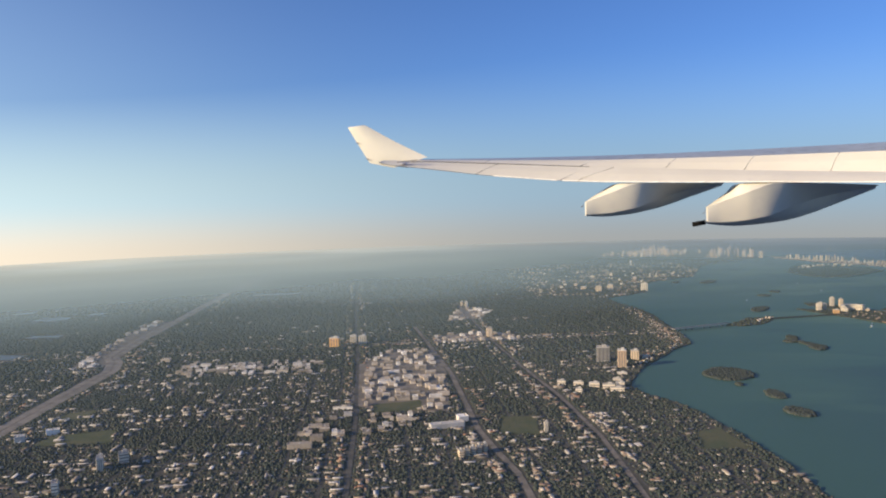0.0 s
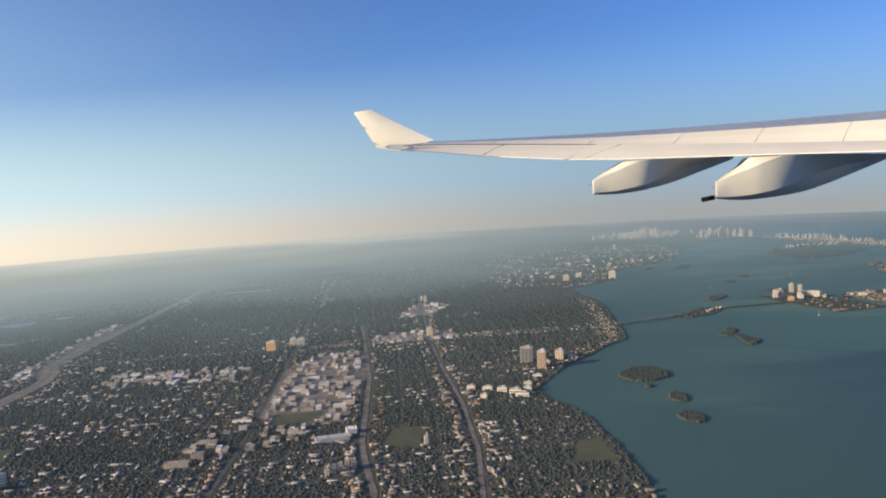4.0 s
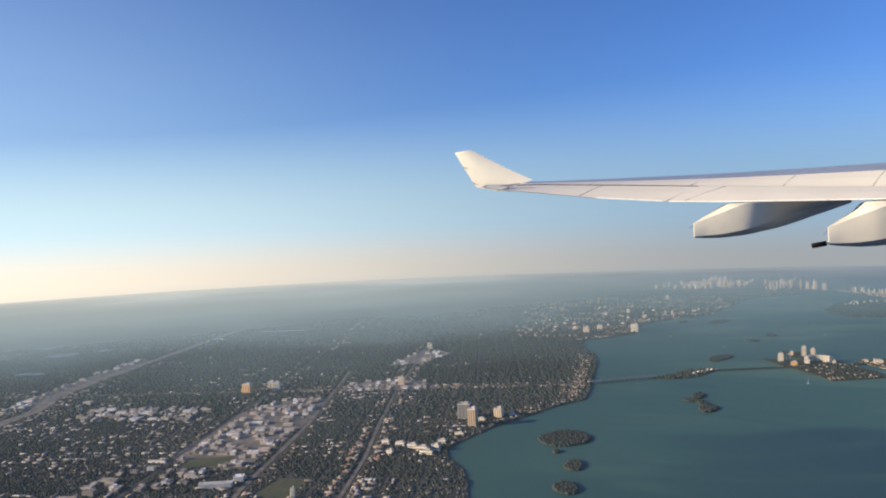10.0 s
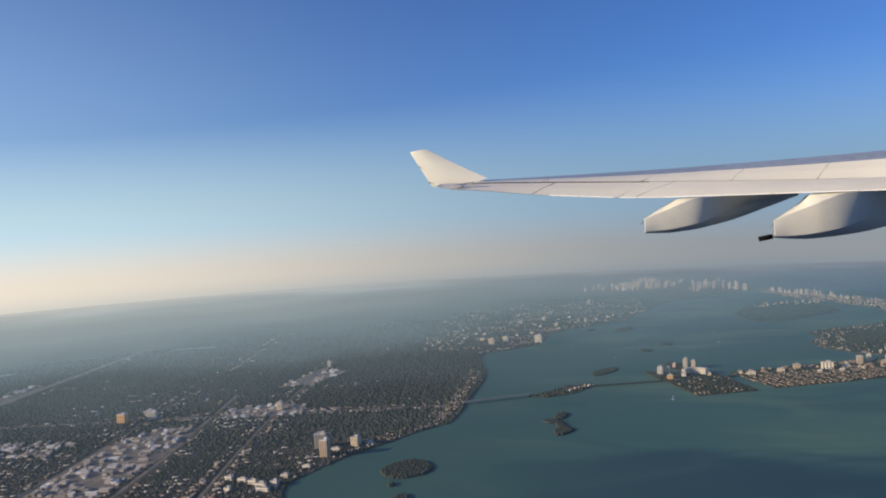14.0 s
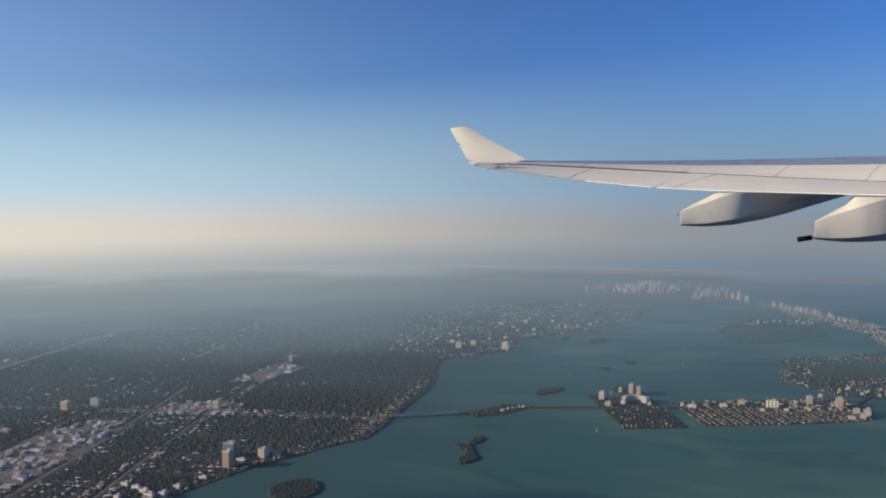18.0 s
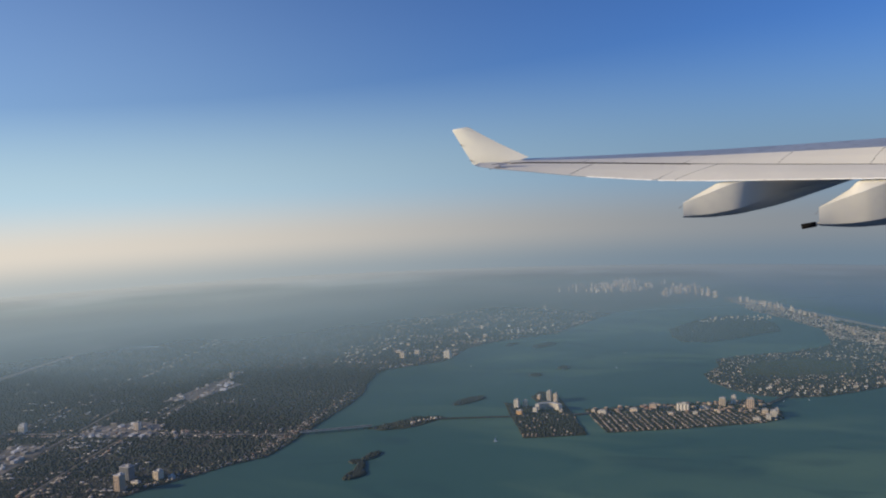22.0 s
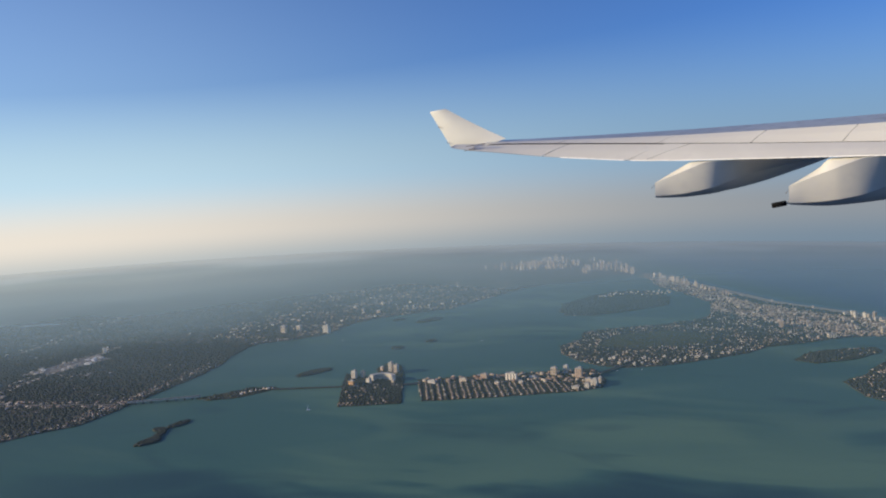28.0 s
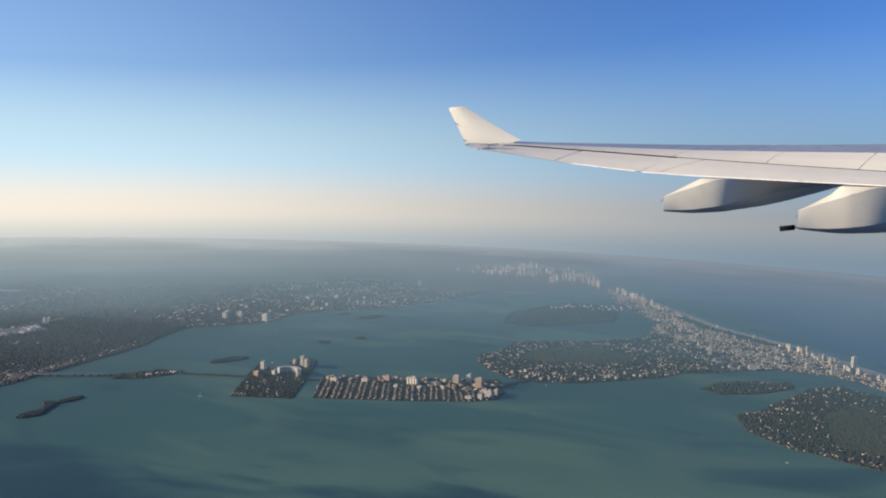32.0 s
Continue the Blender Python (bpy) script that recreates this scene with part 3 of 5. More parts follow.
# ================= trees and houses in the mass =================
rng = np.random.default_rng(5)
IND = [(-4.7, 36.2), (-2.9, 34.8), (0.0, 34.4), (-0.1, 42), (-0.9, 48.5), (-3.6, 49), (-5.2, 45)]
IND_WEST = [(-16, 43.2), (-7.5, 43.2), (-7.6, 46.2), (-16, 46.4)]
YARD_SOUTH = [(-6.4, 31.6), (-3.9, 31.4), (-1.6, 32.4), (-1.6, 34.2), (-5.6, 34.4)]
HWY_SIDE = [(-23.6, 47), (-21.4, 47), (-23.2, 56), (-23.6, 66), (-25.4, 66), (-24.6, 56)]
SHOP = [(-0.9, 50.6), (5.0, 50.8), (4.6, 53.6), (2.2, 54.6), (-0.6, 53.2)]
MALL = [(0.2, 60), (3.2, 61), (4.6, 66), (1.8, 67.5)]
FIELDS = [(-17.2, 31.9), (-13.9, 31.9), (-14.5, 33.8), (-17.2, 33.2)]
FIELD_B = [(-18.4, 35.2), (-16.9, 35.6), (-17.0, 37.0), (-18.2, 36.8)]
FIELD_C = [(-3.4, 34.6), (-1.2, 34.8), (-1.4, 36.4), (-3.6, 36.0)]
FIELD_D = [(2.0, 31.0), (3.6, 30.6), (3.7, 33.0), (2.2, 33.2)]
FIELD_E = [(9.2, 28.2), (10.9, 28.0), (10.6, 30.4), (9.6, 30.2)]
for poly, mat, label in ((IND, YARD, "paved industrial yards"), (HWY_SIDE, YARD, "paved lots beside the motorway"),
                         (SHOP, CONCRETE, "paved shopping district"), (MALL, CONCRETE, "pale parking lots round a shopping centre"), (FIELDS, GRASS, "olive green sports field"),
                         (FIELD_B, GRASS, "small green playing field"), (FIELD_C, GRASS, "olive open grass lot"), (FIELD_D, GRASS, "open grass lot beside the railway"), (FIELD_E, GRASS, "green park lawn by the shore")):
    bm = bmesh.new()
    bm.faces.new([bm.verts.new((*lay(x, y), 0.5 if mat is GRASS else 0.45)) for x, y in outline(poly, 0.8, 0.08)])
    tagged(new("field" if mat is GRASS else "paved_lot", mesh_of(bm, mat)), label, "field" if mat is GRASS else "lot", "", "structure")
LAKES = [[(-38.8, 69.2), (-34.6, 69.2), (-34.6, 72.6), (-38.8, 72.6)], [(-31.8, 50.6), (-29, 50.6), (-29, 53.1), (-31.8, 53.1)], [(-43.8, 75.4), (-41, 75.4), (-41, 78), (-43.8, 78)], [(-34.4, 72.4), (-32.2, 72.4), (-32.2, 74.4), (-34.4, 74.4)], [(-33.8, 59.2), (-30.2, 59.2), (-30.2, 61.2), (-33.8, 61.2)], [(-20.7, 83.4), (-14.8, 83.4), (-14.8, 85.8), (-20.7, 85.8)]]
BARE = LAKES + [IND, HWY_SIDE, SHOP, MALL, FIELDS, FIELD_B, FIELD_C, FIELD_D, FIELD_E]


def near_line(pts, x, y, reach):
    hit = np.zeros(len(x), bool)
    for (x0, y0), (x1, y1) in zip(pts, pts[1:]):
        dx, dy = x1 - x0, y1 - y0
        t = np.clip(((x - x0) * dx + (y - y0) * dy) / (dx * dx + dy * dy), 0, 1)
        hit |= np.hypot(x - x0 - t * dx, y - y0 - t * dy) < reach
    return hit


def clear_of_roads(x, y, grow=1.0):
    hit = near_line(HIGHWAY, x, y, 0.55 * grow) | near_line(RAILWAY, x, y, 0.24 * grow) | near_line(BOULEVARD, x, y, 0.18 * grow)
    hit |= near_line(AVENUE, x, y, 0.16 * grow) | near_line(CROSS, x, y, 0.16 * grow)
    return ~hit


def off_streets(x, y, reach=0.06):
    u = x - north.x * (y - 40) - 0.4
    gx = np.abs(u / 1.5 - np.round(u / 1.5)) * 1.5
    gy = np.abs((y - 0.15) - np.round(y - 0.15))
    return (gx > reach) & (gy > reach * 0.8)


def patchy(x, y, size, seed):
    """Smooth random field from a few sines, 0 to 1."""
    r = np.random.default_rng(seed)
    v = np.zeros(len(x))
    for _ in range(7):
        a, f, p = r.uniform(0, 6.3), r.uniform(0.5, 1.6) / size, r.uniform(0, 6.3)
        v += np.sin((x * math.cos(a) + y * math.sin(a)) * f * 6.3 + p)
    return 1 / (1 + np.exp(-v * 0.9))


def trees(name, x, y, r, h, z, label):
    n = len(x)
    gx, gy = lay(x, y)
    k = 5
    ang = np.arange(k) * 2 * math.pi / k
    base = np.concatenate([np.stack([np.cos(ang), np.sin(ang), 0 * ang], 1), np.stack([0.85 * np.cos(ang + 0.6), 0.85 * np.sin(ang + 0.6), 0.6 + 0 * ang], 1), [[0, 0, 1.0]]])
    turn = rng.uniform(0, 6.3, n)
    jit = 1 + rng.uniform(-0.3, 0.3, (n, 2 * k + 1, 3))
    v = base[None] * jit
    c, s = np.cos(turn)[:, None], np.sin(turn)[:, None]
    vx, vy = v[..., 0] * c - v[..., 1] * s, v[..., 0] * s + v[..., 1] * c
    out = np.stack([vx * r[:, None] + gx[:, None], vy * r[:, None] + gy[:, None], v[..., 2] * h[:, None] + z], -1).reshape(-1, 3)
    f = []
    for i in range(k):
        j = (i + 1) % k
        f += [(i, j, k + i), (j, k + j, k + i), (k + i, k + j, 2 * k)]
    f = (np.array(f)[None] + (np.arange(n) * (2 * k + 1))[:, None, None]).reshape(-1, 3)
    return bulk(name, out, f, [LEAF], None, label, "trees")


def houses(name, x, y, w, d, h, turn, z, label, flat=None, roofs=None, walls=None):
    """Box houses with hipped roofs."""
    n = len(x)
    gx, gy = lay(x, y)
    b = np.array([(-1, -1, 0), (1, -1, 0), (1, 1, 0), (-1, 1, 0), (-1, -1, 1), (1, -1, 1), (1, 1, 1), (-1, 1, 1), (-0.45, 0, 1.5), (0.45, 0, 1.5)], float)
    v = np.repeat(b[None], n, 0)
    if flat is not None:
        v[flat, 8:, 2] = 1.06
        v[flat, 8:, 0] *= 1.8
    c, s = np.cos(turn)[:, None], np.sin(turn)[:, None]
    lx, ly = v[..., 0] * w[:, None] / 2, v[..., 1] * d[:, None] / 2
    out = np.stack([lx * c - ly * s + gx[:, None], lx * s + ly * c + gy[:, None], v[..., 2] * h[:, None] + z], -1).reshape(-1, 3)
    f = [(0, 1, 5), (0, 5, 4), (1, 2, 6), (1, 6, 5), (2, 3, 7), (2, 7, 6), (3, 0, 4), (3, 4, 7), (4, 5, 9), (4, 9, 8), (5, 6, 9), (6, 7, 8), (6, 8, 9), (7, 4, 8)]
    ids = np.tile([0] * 8 + [1] * 6, n)
    f = (np.array(f)[None] + (np.arange(n) * 10)[:, None, None]).reshape(-1, 3)
    return bulk(name, out, f, [walls or HOUSEWALL, roofs or ROOFS], ids, label, "houses")


def free_land(x, y, margin=1.0):
    ok = inside(main_poly, x, y) & clear_of_roads(x, y, margin)
    for poly in BARE:
        ok &= ~inside(poly, x, y)
    return ok


def built_up(x, y):
    """Where the suburb is built: bands of houses and works between stretches of closed woods, 0 to 1."""
    near = np.clip((y - 40) / 14, 0, 1)
    band = patchy(x * 0.4, y, 4.2, 72)
    return np.clip((band - 0.3 - 0.32 * near + 0.22 * (1 - near) * (x < 1)) * 3.2, 0.1 * (1 - near), 1) * np.clip(1.15 - 0.5 * near, 0, 1)


# the mainland's trees: fine near the flight path, in larger groups farther off
for tag, n, box, r0, r1 in (("near", 120000, (-26, 13, 20, 44), 0.3, 0.68), ("middle", 80000, (-42, 17, 44, 72), 0.55, 1.2), ("far", 56000, (-75, 44, 72, 128), 0.85, 1.8)):
    x, y = rng.uniform(box[0], box[1], n), rng.uniform(box[2], box[3], n)
    ok = free_land(x, y) & off_streets(x, y) & (rng.uniform(0, 1, n) < 0.28 + (0.75 - 0.55 * built_up(x, y)) * (0.45 + 0.75 * patchy(x * 0.4, y, 1.6, 8)))
    x, y = x[ok], y[ok]
    r = rng.uniform(r0, r1, len(x))
    trees("tree_cover", x, y, r, r * rng.uniform(0.9, 1.6, len(x)) * {"near": 1.0, "middle": 0.7, "far": 0.5}[tag], 0.3, "dark green subtropical street trees over the suburb")
# the mainland's houses in rows along the streets
for tag, ys, xs, step, keep in (("near", (20, 44), (-26, 13), 0.2, 0.62), ("middle", (44, 72), (-42, 16), 0.3, 0.34), ("far", (72, 108), (-60, 34), 0.55, 0.14)):
    rows_y = np.concatenate([np.arange(ys[0], ys[1]) + 0.15 + o for o in (0.24, 0.76)])
    gx = np.arange(xs[0], xs[1], step)
    x, y = [a.ravel() for a in np.meshgrid(gx, rows_y)]
    x, y = x + rng.uniform(-0.07, 0.07, len(x)), y + rng.uniform(-0.06, 0.06, len(x))
    ok = free_land(x, y, 1.5) & off_streets(x, y, 0.12) & (rng.uniform(0, 1, len(x)) < keep * (0.04 + 1.25 * built_up(x, y)))
    near_shore = near_line([(14.6, 47), (15.6, 50), (15.8, 57)], x, y, 1.6)
    ok |= near_shore & inside(main_poly, x, y) & (rng.uniform(0, 1, len(x)) < 0.3)
    x, y = x[ok], y[ok]
    n = len(x)
    big = rng.uniform(0, 1, n) < 0.09
    w = np.where(big, rng.uniform(2.0, 4.4, n), rng.uniform(0.55, 1.0, n)) * (1.0 if tag != "far" else 1.5)
    houses("house_rows", x, y, w, np.where(big, rng.uniform(0.9, 1.6, n), rng.uniform(0.42, 0.7, n)), np.where(big, rng.uniform(0.4, 0.7, n), rng.uniform(0.26, 0.42, n)),
           rng.choice([0.0, math.pi / 2], n) + rng.normal(0, 0.05, n), 0.33, "rows of small brown and pale-roofed houses among trees", rng.uniform(0, 1, n) < 0.35, RES_ROOFS, SUBURB_WALLS)
# flat pale workshops and schools scattered in the blocks
x, y = rng.uniform(-26, 9, 4600), rng.uniform(22, 60, 4600)
ok = free_land(x, y, 1.8) & off_streets(x, y, 0.15) & (rng.uniform(0, 1, len(x)) < 1.2 * built_up(x, y) * patchy(x * 0.7, y, 6.0, 41))
x, y = x[ok], np.round(y[ok]) + 0.15 + rng.choice([0.3, 0.7], ok.sum())
n = len(x)
houses("workshop_rows", x, y, rng.uniform(1.2, 4.2, n), rng.uniform(0.6, 1.4, n), rng.uniform(0.5, 0.9, n), rng.choice([0.0, 0.0, math.pi / 2], n) + rng.normal(0.08, 0.03, n), 0.33, "long pale flat-roofed workshops between the blocks", np.ones(n, bool), PALE_ROOFS, SUBURB_WALLS)
# bright villas along the bay shore
q = np.array([(10.4, 41.2), (12.4, 44.4), (14.6, 47.0), (15.2, 50), (15.5, 55), (15.9, 60), (15.9, 64), (15.1, 68), (15.2, 71), (18.6, 74), (20.6, 78)])
k, t = rng.choice([0, 1, 2, 2, 3, 3, 3, 4, 4, 5, 8], 300), rng.uniform(0, 1, 300)
x, y = (q[k] + (q[k + 1] - q[k]) * t[:, None]).T
x, y = x - np.abs(rng.normal(0, 0.55, len(x))), y + rng.uniform(-0.2, 0.2, len(x))
x, y = x[inside(main_poly, x, y)], y[inside(main_poly, x, y)]
n = len(x)
houses("villa_rows", x, y, rng.uniform(0.8, 1.7, n), rng.uniform(0.7, 1.2, n), rng.uniform(0.45, 0.8, n), rng.choice([0.2, 1.7], n), 0.33, "white villas along the bay shore", rng.uniform(0, 1, n) < 0.5, None, SUBURB_WALLS)
# shop strips along the main roads
for line, n in ((BOULEVARD, 380), (AVENUE, 280), (CROSS, 300), (HIGHWAY, 320), (RAILWAY, 200)):
    k = rng.integers(0, len(line) - 1, n)
    t = rng.uniform(0, 1, n)
    a, b = np.array(line)[k], np.array(line)[k + 1]
    side = rng.choice([-1, 1], n) * rng.uniform(0.3, 0.75, n)
    d = (b - a) / np.linalg.norm(b - a, axis=1)[:, None]
    x, y = (a + (b - a) * t[:, None]).T
    x, y = x + d[:, 1] * side * (2.2 if line is HIGHWAY else 1), y - d[:, 0] * side * (2.2 if line is HIGHWAY else 1)
    ok = inside(main_poly, x, y) & (y > 20) & (y < 100) & clear_of_roads(x, y, 1.5)
    x, y = x[ok], y[ok]
    n = len(x)
    houses("shop_rows", x, y, rng.uniform(1.0, 3.4, n), rng.uniform(0.8, 1.7, n), rng.uniform(0.4, 0.75, n), rng.choice([0.1, 1.67], n), 0.33,
           "low flat-roofed shops and workshops along the road", np.ones(n, bool), None, SUBURB_WALLS)


SEASIDE = [(49.6, 116.3), (52.5, 109.6), (57.0, 98.8), (60.5, 89.5), (63.1, 85.6), (66.0, 81.4), (67.0, 79.6), (68.3, 77), (69.4, 74.2), (70.9, 70.7), (73, 64), (75, 56)]


def dress(poly, n_tree, n_house, box, r0, r1, avoid=(), low=1.0, shore=0):
    """Trees and houses on one of the islands."""
    x, y = rng.uniform(box[0], box[1], n_tree), rng.uniform(box[2], box[3], n_tree)
    ok = inside(poly, x, y)
    for a in avoid:
        ok &= ~inside(a, x, y)
    ok &= ~near_line(SEASIDE, x, y, 1.05) & ((x + 0.46 * (y - 80) < 57.5) | (x < 41) | (rng.uniform(0, 1, len(x)) < 0.3 * patchy(x, y, 2.2, 52)) | (y < 66))
    x, y = x[ok], y[ok]
    r = rng.uniform(r0, r1, len(x))
    trees("tree_cover", x, y, r, r * rng.uniform(0.8, 1.3, len(x)) * low, 0.3, "dark green palms and trees covering the island")
    x, y = rng.uniform(box[0], box[1], n_house), rng.uniform(box[2], box[3], n_house)
    if shore:
        p = np.array(poly)
        k = rng.integers(0, len(p), shore)
        q = p[k] + (p.mean(0) - p[k]) / np.linalg.norm(p.mean(0) - p[k], axis=1)[:, None] * rng.uniform(0.1, 0.9, shore)[:, None]
        x, y = np.concatenate([x, q[:, 0]]), np.concatenate([y, q[:, 1]])
    ok = inside(poly, x, y) & (rng.uniform(0, 1, len(x)) < 0.08 + 1.2 * patchy(x, y, 1.6, 61))
    for a in avoid:
        ok &= ~inside(a, x, y)
    x, y = x[ok], y[ok]
    n = len(x)
    if n:
        houses("house_rows", x, y, rng.uniform(0.6, 1.4, n), rng.uniform(0.5, 1.0, n), rng.uniform(0.35, 0.65, n), rng.uniform(-0.2, 0.2, n) + rng.choice([0, 1.57], n), 0.33,
               "pale villas and small houses among trees", rng.uniform(0, 1, n) < 0.4, None, TOWN_WALLS)


GOLF_N = [(44.6, 68.6), (47.5, 67.6), (52.5, 69.2), (53.5, 72.5), (50, 74.6), (46, 73.0)]
GOLF_G = [(63.6, 53.0), (67.6, 51.2), (68.2, 59), (66.4, 62.4), (64.2, 59.5)]
for poly in (GOLF_N, GOLF_G):
    bm = bmesh.new()
    bm.faces.new([bm.verts.new((*lay(x, y), 0.45)) for x, y in outline(poly, 0.8, 0.15)])
    tagged(new("golf_course", mesh_of(bm, GRASS)), "olive green golf course lawn", "golf course", "", "structure")
dress(beach_poly, 52000, 0, (41, 77, 45, 117), 0.5, 1.1, (GOLF_N,))
dress(beach_poly, 350, 0, (44, 54, 67, 75), 0.5, 1.1)
x, y = rng.uniform(41, 77, 80000), rng.uniform(45, 117, 80000)
ok = inside(beach_poly, x, y) & ~near_line(SEASIDE, x, y, 1.05) & ~inside(GOLF_N, x, y) & (rng.uniform(0, 1, len(x)) < np.where(x + 0.46 * (y - 80) > 57.5, 0.1 + 0.9 * patchy(x, y, 3.0, 31), 0.07 + 0.4 * patchy(x, y, 3.0, 31) ** 2))
x, y = x[ok], y[ok]
n = len(x)
houses("house_rows", x, y, rng.uniform(0.5, 1.4, n), rng.uniform(0.4, 0.9, n), rng.uniform(0.4, 0.85, n), rng.choice([-0.3, 1.27], n), 0.33, "pale low apartment blocks and houses of the beach town", rng.uniform(0, 1, n) < 0.6, None, TOWN_WALLS)
# streets, yards and car parks of the beach town
gx, gy = [a.ravel() for a in np.meshgrid(np.arange(43, 73, 0.42), np.arange(62, 114, 0.5))]
in_town = gx + 0.46 * (gy - 80) + 5 * (patchy(gx, gy, 2.4, 33) - 0.5)
ok = inside(beach_poly, gx - 0.5, gy - 0.6) & inside(beach_poly, gx + 0.6, gy) & ~near_line(SEASIDE, gx, gy, 1.0) & ~inside(GOLF_N, gx, gy) & (in_town > 57.5) & (rng.uniform(0, 1, len(gx)) < 0.35 + 0.55 * patchy(gx, gy, 1.7, 34))
gx, gy = gx[ok] + rng.uniform(-0.06, 0.06, ok.sum()), gy[ok] + rng.uniform(-0.06, 0.06, ok.sum())
corners = [lay(gx + u, gy + v) for u, v in ((-0.19, -0.23), (0.19, -0.23), (0.19, 0.23), (-0.19, 0.23))]
verts = np.stack([np.stack([cx, cy, np.full(len(cx), 0.42)], -1) for cx, cy in corners], 1).reshape(-1, 3)
quads = (np.array([(0, 1, 2), (0, 2, 3)])[None] + (np.arange(len(gx)) * 4)[:, None, None]).reshape(-1, 3)
bulk("town_pavement", verts, quads, [TOWN_GROUND], None, "sandy pale streets and yards of the beach town", "pavement")
# low flats between them
x, y = rng.uniform(45, 72, 1500), rng.uniform(63, 112, 1500)
ok = inside(beach_poly, x, y) & inside(beach_poly, x, y - 0.5) & ~near_line(SEASIDE, x, y, 1.1) & (x + 0.46 * (y - 80) > 57.2) & (rng.uniform(0, 1, len(x)) < 0.3 + 0.7 * patchy(x, y, 3.0, 31))
x, y = x[ok], y[ok]
n = len(x)
houses("block_rows", x, y, rng.uniform(0.9, 2.2, n), rng.uniform(0.8, 1.4, n), rng.uniform(0.9, 1.9, n), rng.choice([-0.3, 1.27], n), 0.33, "cream flat-roofed low flats of the beach town", np.ones(n, bool), PALE_ROOFS, TOWN_WALLS)
dress(creek_poly, 6500, 60, (40, 52, 82, 100), 0.6, 1.3, shore=70)
dress(harbor_poly, 6500, 0, (27, 34, 51, 64), 0.35, 0.75)
dress(gorce_poly, 10000, 1000, (59, 70, 46, 68), 0.4, 0.9, (GOLF_G,), shore=150)
dress(gorce_poly, 900, 0, (63, 69, 51, 63), 0.4, 0.9)
dress(allison_poly, 2800, 40, (57, 64, 62, 68), 0.4, 0.9, shore=45)
dress(pelican_poly, 420, 8, (19, 25, 52, 57), 0.6, 1.1)
# small white buildings by the bridge on the spit
k = np.linspace(0, 1, 12)
x, y = 22.3 + 1.6 * k + rng.uniform(-0.12, 0.12, 12), 54.5 + 1.35 * k + rng.uniform(-0.15, 0.15, 12)
houses("house_rows", x, y, rng.uniform(0.8, 1.8, 12), rng.uniform(0.7, 1.2, 12), rng.uniform(0.8, 1.4, 12), rng.uniform(-0.2, 0.2, 12), 0.33, "small white buildings beside the causeway", rng.uniform(0, 1, 12) < 0.7, PALE_ROOFS, TOWN_WALLS)
for poly in islet_polys:
    p = np.array(poly)
    area = np.ptp(p[:, 0]) * np.ptp(p[:, 1])
    m = int(60 + 380 * area)
    x, y = rng.uniform(p[:, 0].min(), p[:, 0].max(), m), rng.uniform(p[:, 1].min(), p[:, 1].max(), m)
    ok = inside(poly, x, y)
    x, y = x[ok], y[ok]
    trees("mangrove_cover", x, y, rng.uniform(0.6, 1.1, len(x)), rng.uniform(0.5, 1.1, len(x)), 0.15, "dark mangrove bushes covering the islet")
# the long island's house rows, end on to the bay, with trees along the garden lines
col = np.concatenate([33.4 + 0.78 * np.arange(18) + o for o in (-0.17, 0.17)])
x, y = [a.ravel() for a in np.meshgrid(col, np.arange(53.1, 57.6, 0.155))]
x, y = x - 0.28 * (y - 55) + rng.normal(0, 0.03, len(x)), y + rng.uniform(-0.05, 0.05, len(x))
ok = inside(treasure_poly, x, y) & (rng.uniform(0, 1, len(x)) < 0.75)
x, y = x[ok], y[ok]
n = len(x)
houses("house_rows", x, y, rng.uniform(0.8, 1.5, n), rng.uniform(0.8, 1.2, n), rng.uniform(0.3, 0.45, n), rng.normal(-0.1, 0.05, n), 0.36, "tight rows of small brown-roofed houses on the long island", rng.uniform(0, 1, n) < 0.3, RES_ROOFS)
k = 900
x, y = 34.39 + 0.78 * rng.integers(-2, 16, k) + rng.normal(0, 0.06, k), rng.uniform(52.9, 57.6, k)
x = x - 0.28 * (y - 55)
ok = inside(treasure_poly, x, y)
x, y = x[ok], y[ok]
trees("garden_trees", x, y, rng.uniform(0.4, 0.85, len(x)), rng.uniform(0.5, 1.0, len(x)), 0.3, "dark garden trees between the house rows")
x, y = rng.uniform(33, 46, 900), rng.uniform(57.3, 61.4, 900)
ok = inside(treasure_poly, x, y)
x, y = x[ok], y[ok]
trees("garden_trees", x, y, rng.uniform(0.4, 0.9, len(x)), rng.uniform(0.5, 1.0, len(x)), 0.3, "dark trees among the island's apartment blocks")
x, y = rng.uniform(34, 45, 170), rng.uniform(57.4, 60.4, 170)
ok = inside(treasure_poly, x, y)
x, y = x[ok], y[ok]
n = len(x)
houses("block_rows", x, y, rng.uniform(1.4, 3.2, n), rng.uniform(1.2, 1.8, n), rng.uniform(0.6, 1.5, n), rng.normal(-0.1, 0.05, n), 0.36, "low pale apartment blocks on the long island", np.ones(n, bool))
x, y = [a.ravel() for a in np.meshgrid(np.arange(29.5, 34, 0.26), np.arange(51.6, 57.0, 0.3))]
ok = inside(harbor_poly, x, y) & (rng.uniform(0, 1, len(x)) < np.where(y < 52.4, 0.6, 0.13))
x, y = x[ok], y[ok]
n = len(x)
houses("house_rows", x, y, rng.uniform(1.1, 1.7, n), rng.uniform(1.0, 1.5, n), rng.uniform(0.5, 0.8, n), rng.normal(0.1, 0.05, n), 0.36, "small houses among trees on the causeway island", rng.uniform(0, 1, n) < 0.3, RES_ROOFS)

# ================= single buildings =================


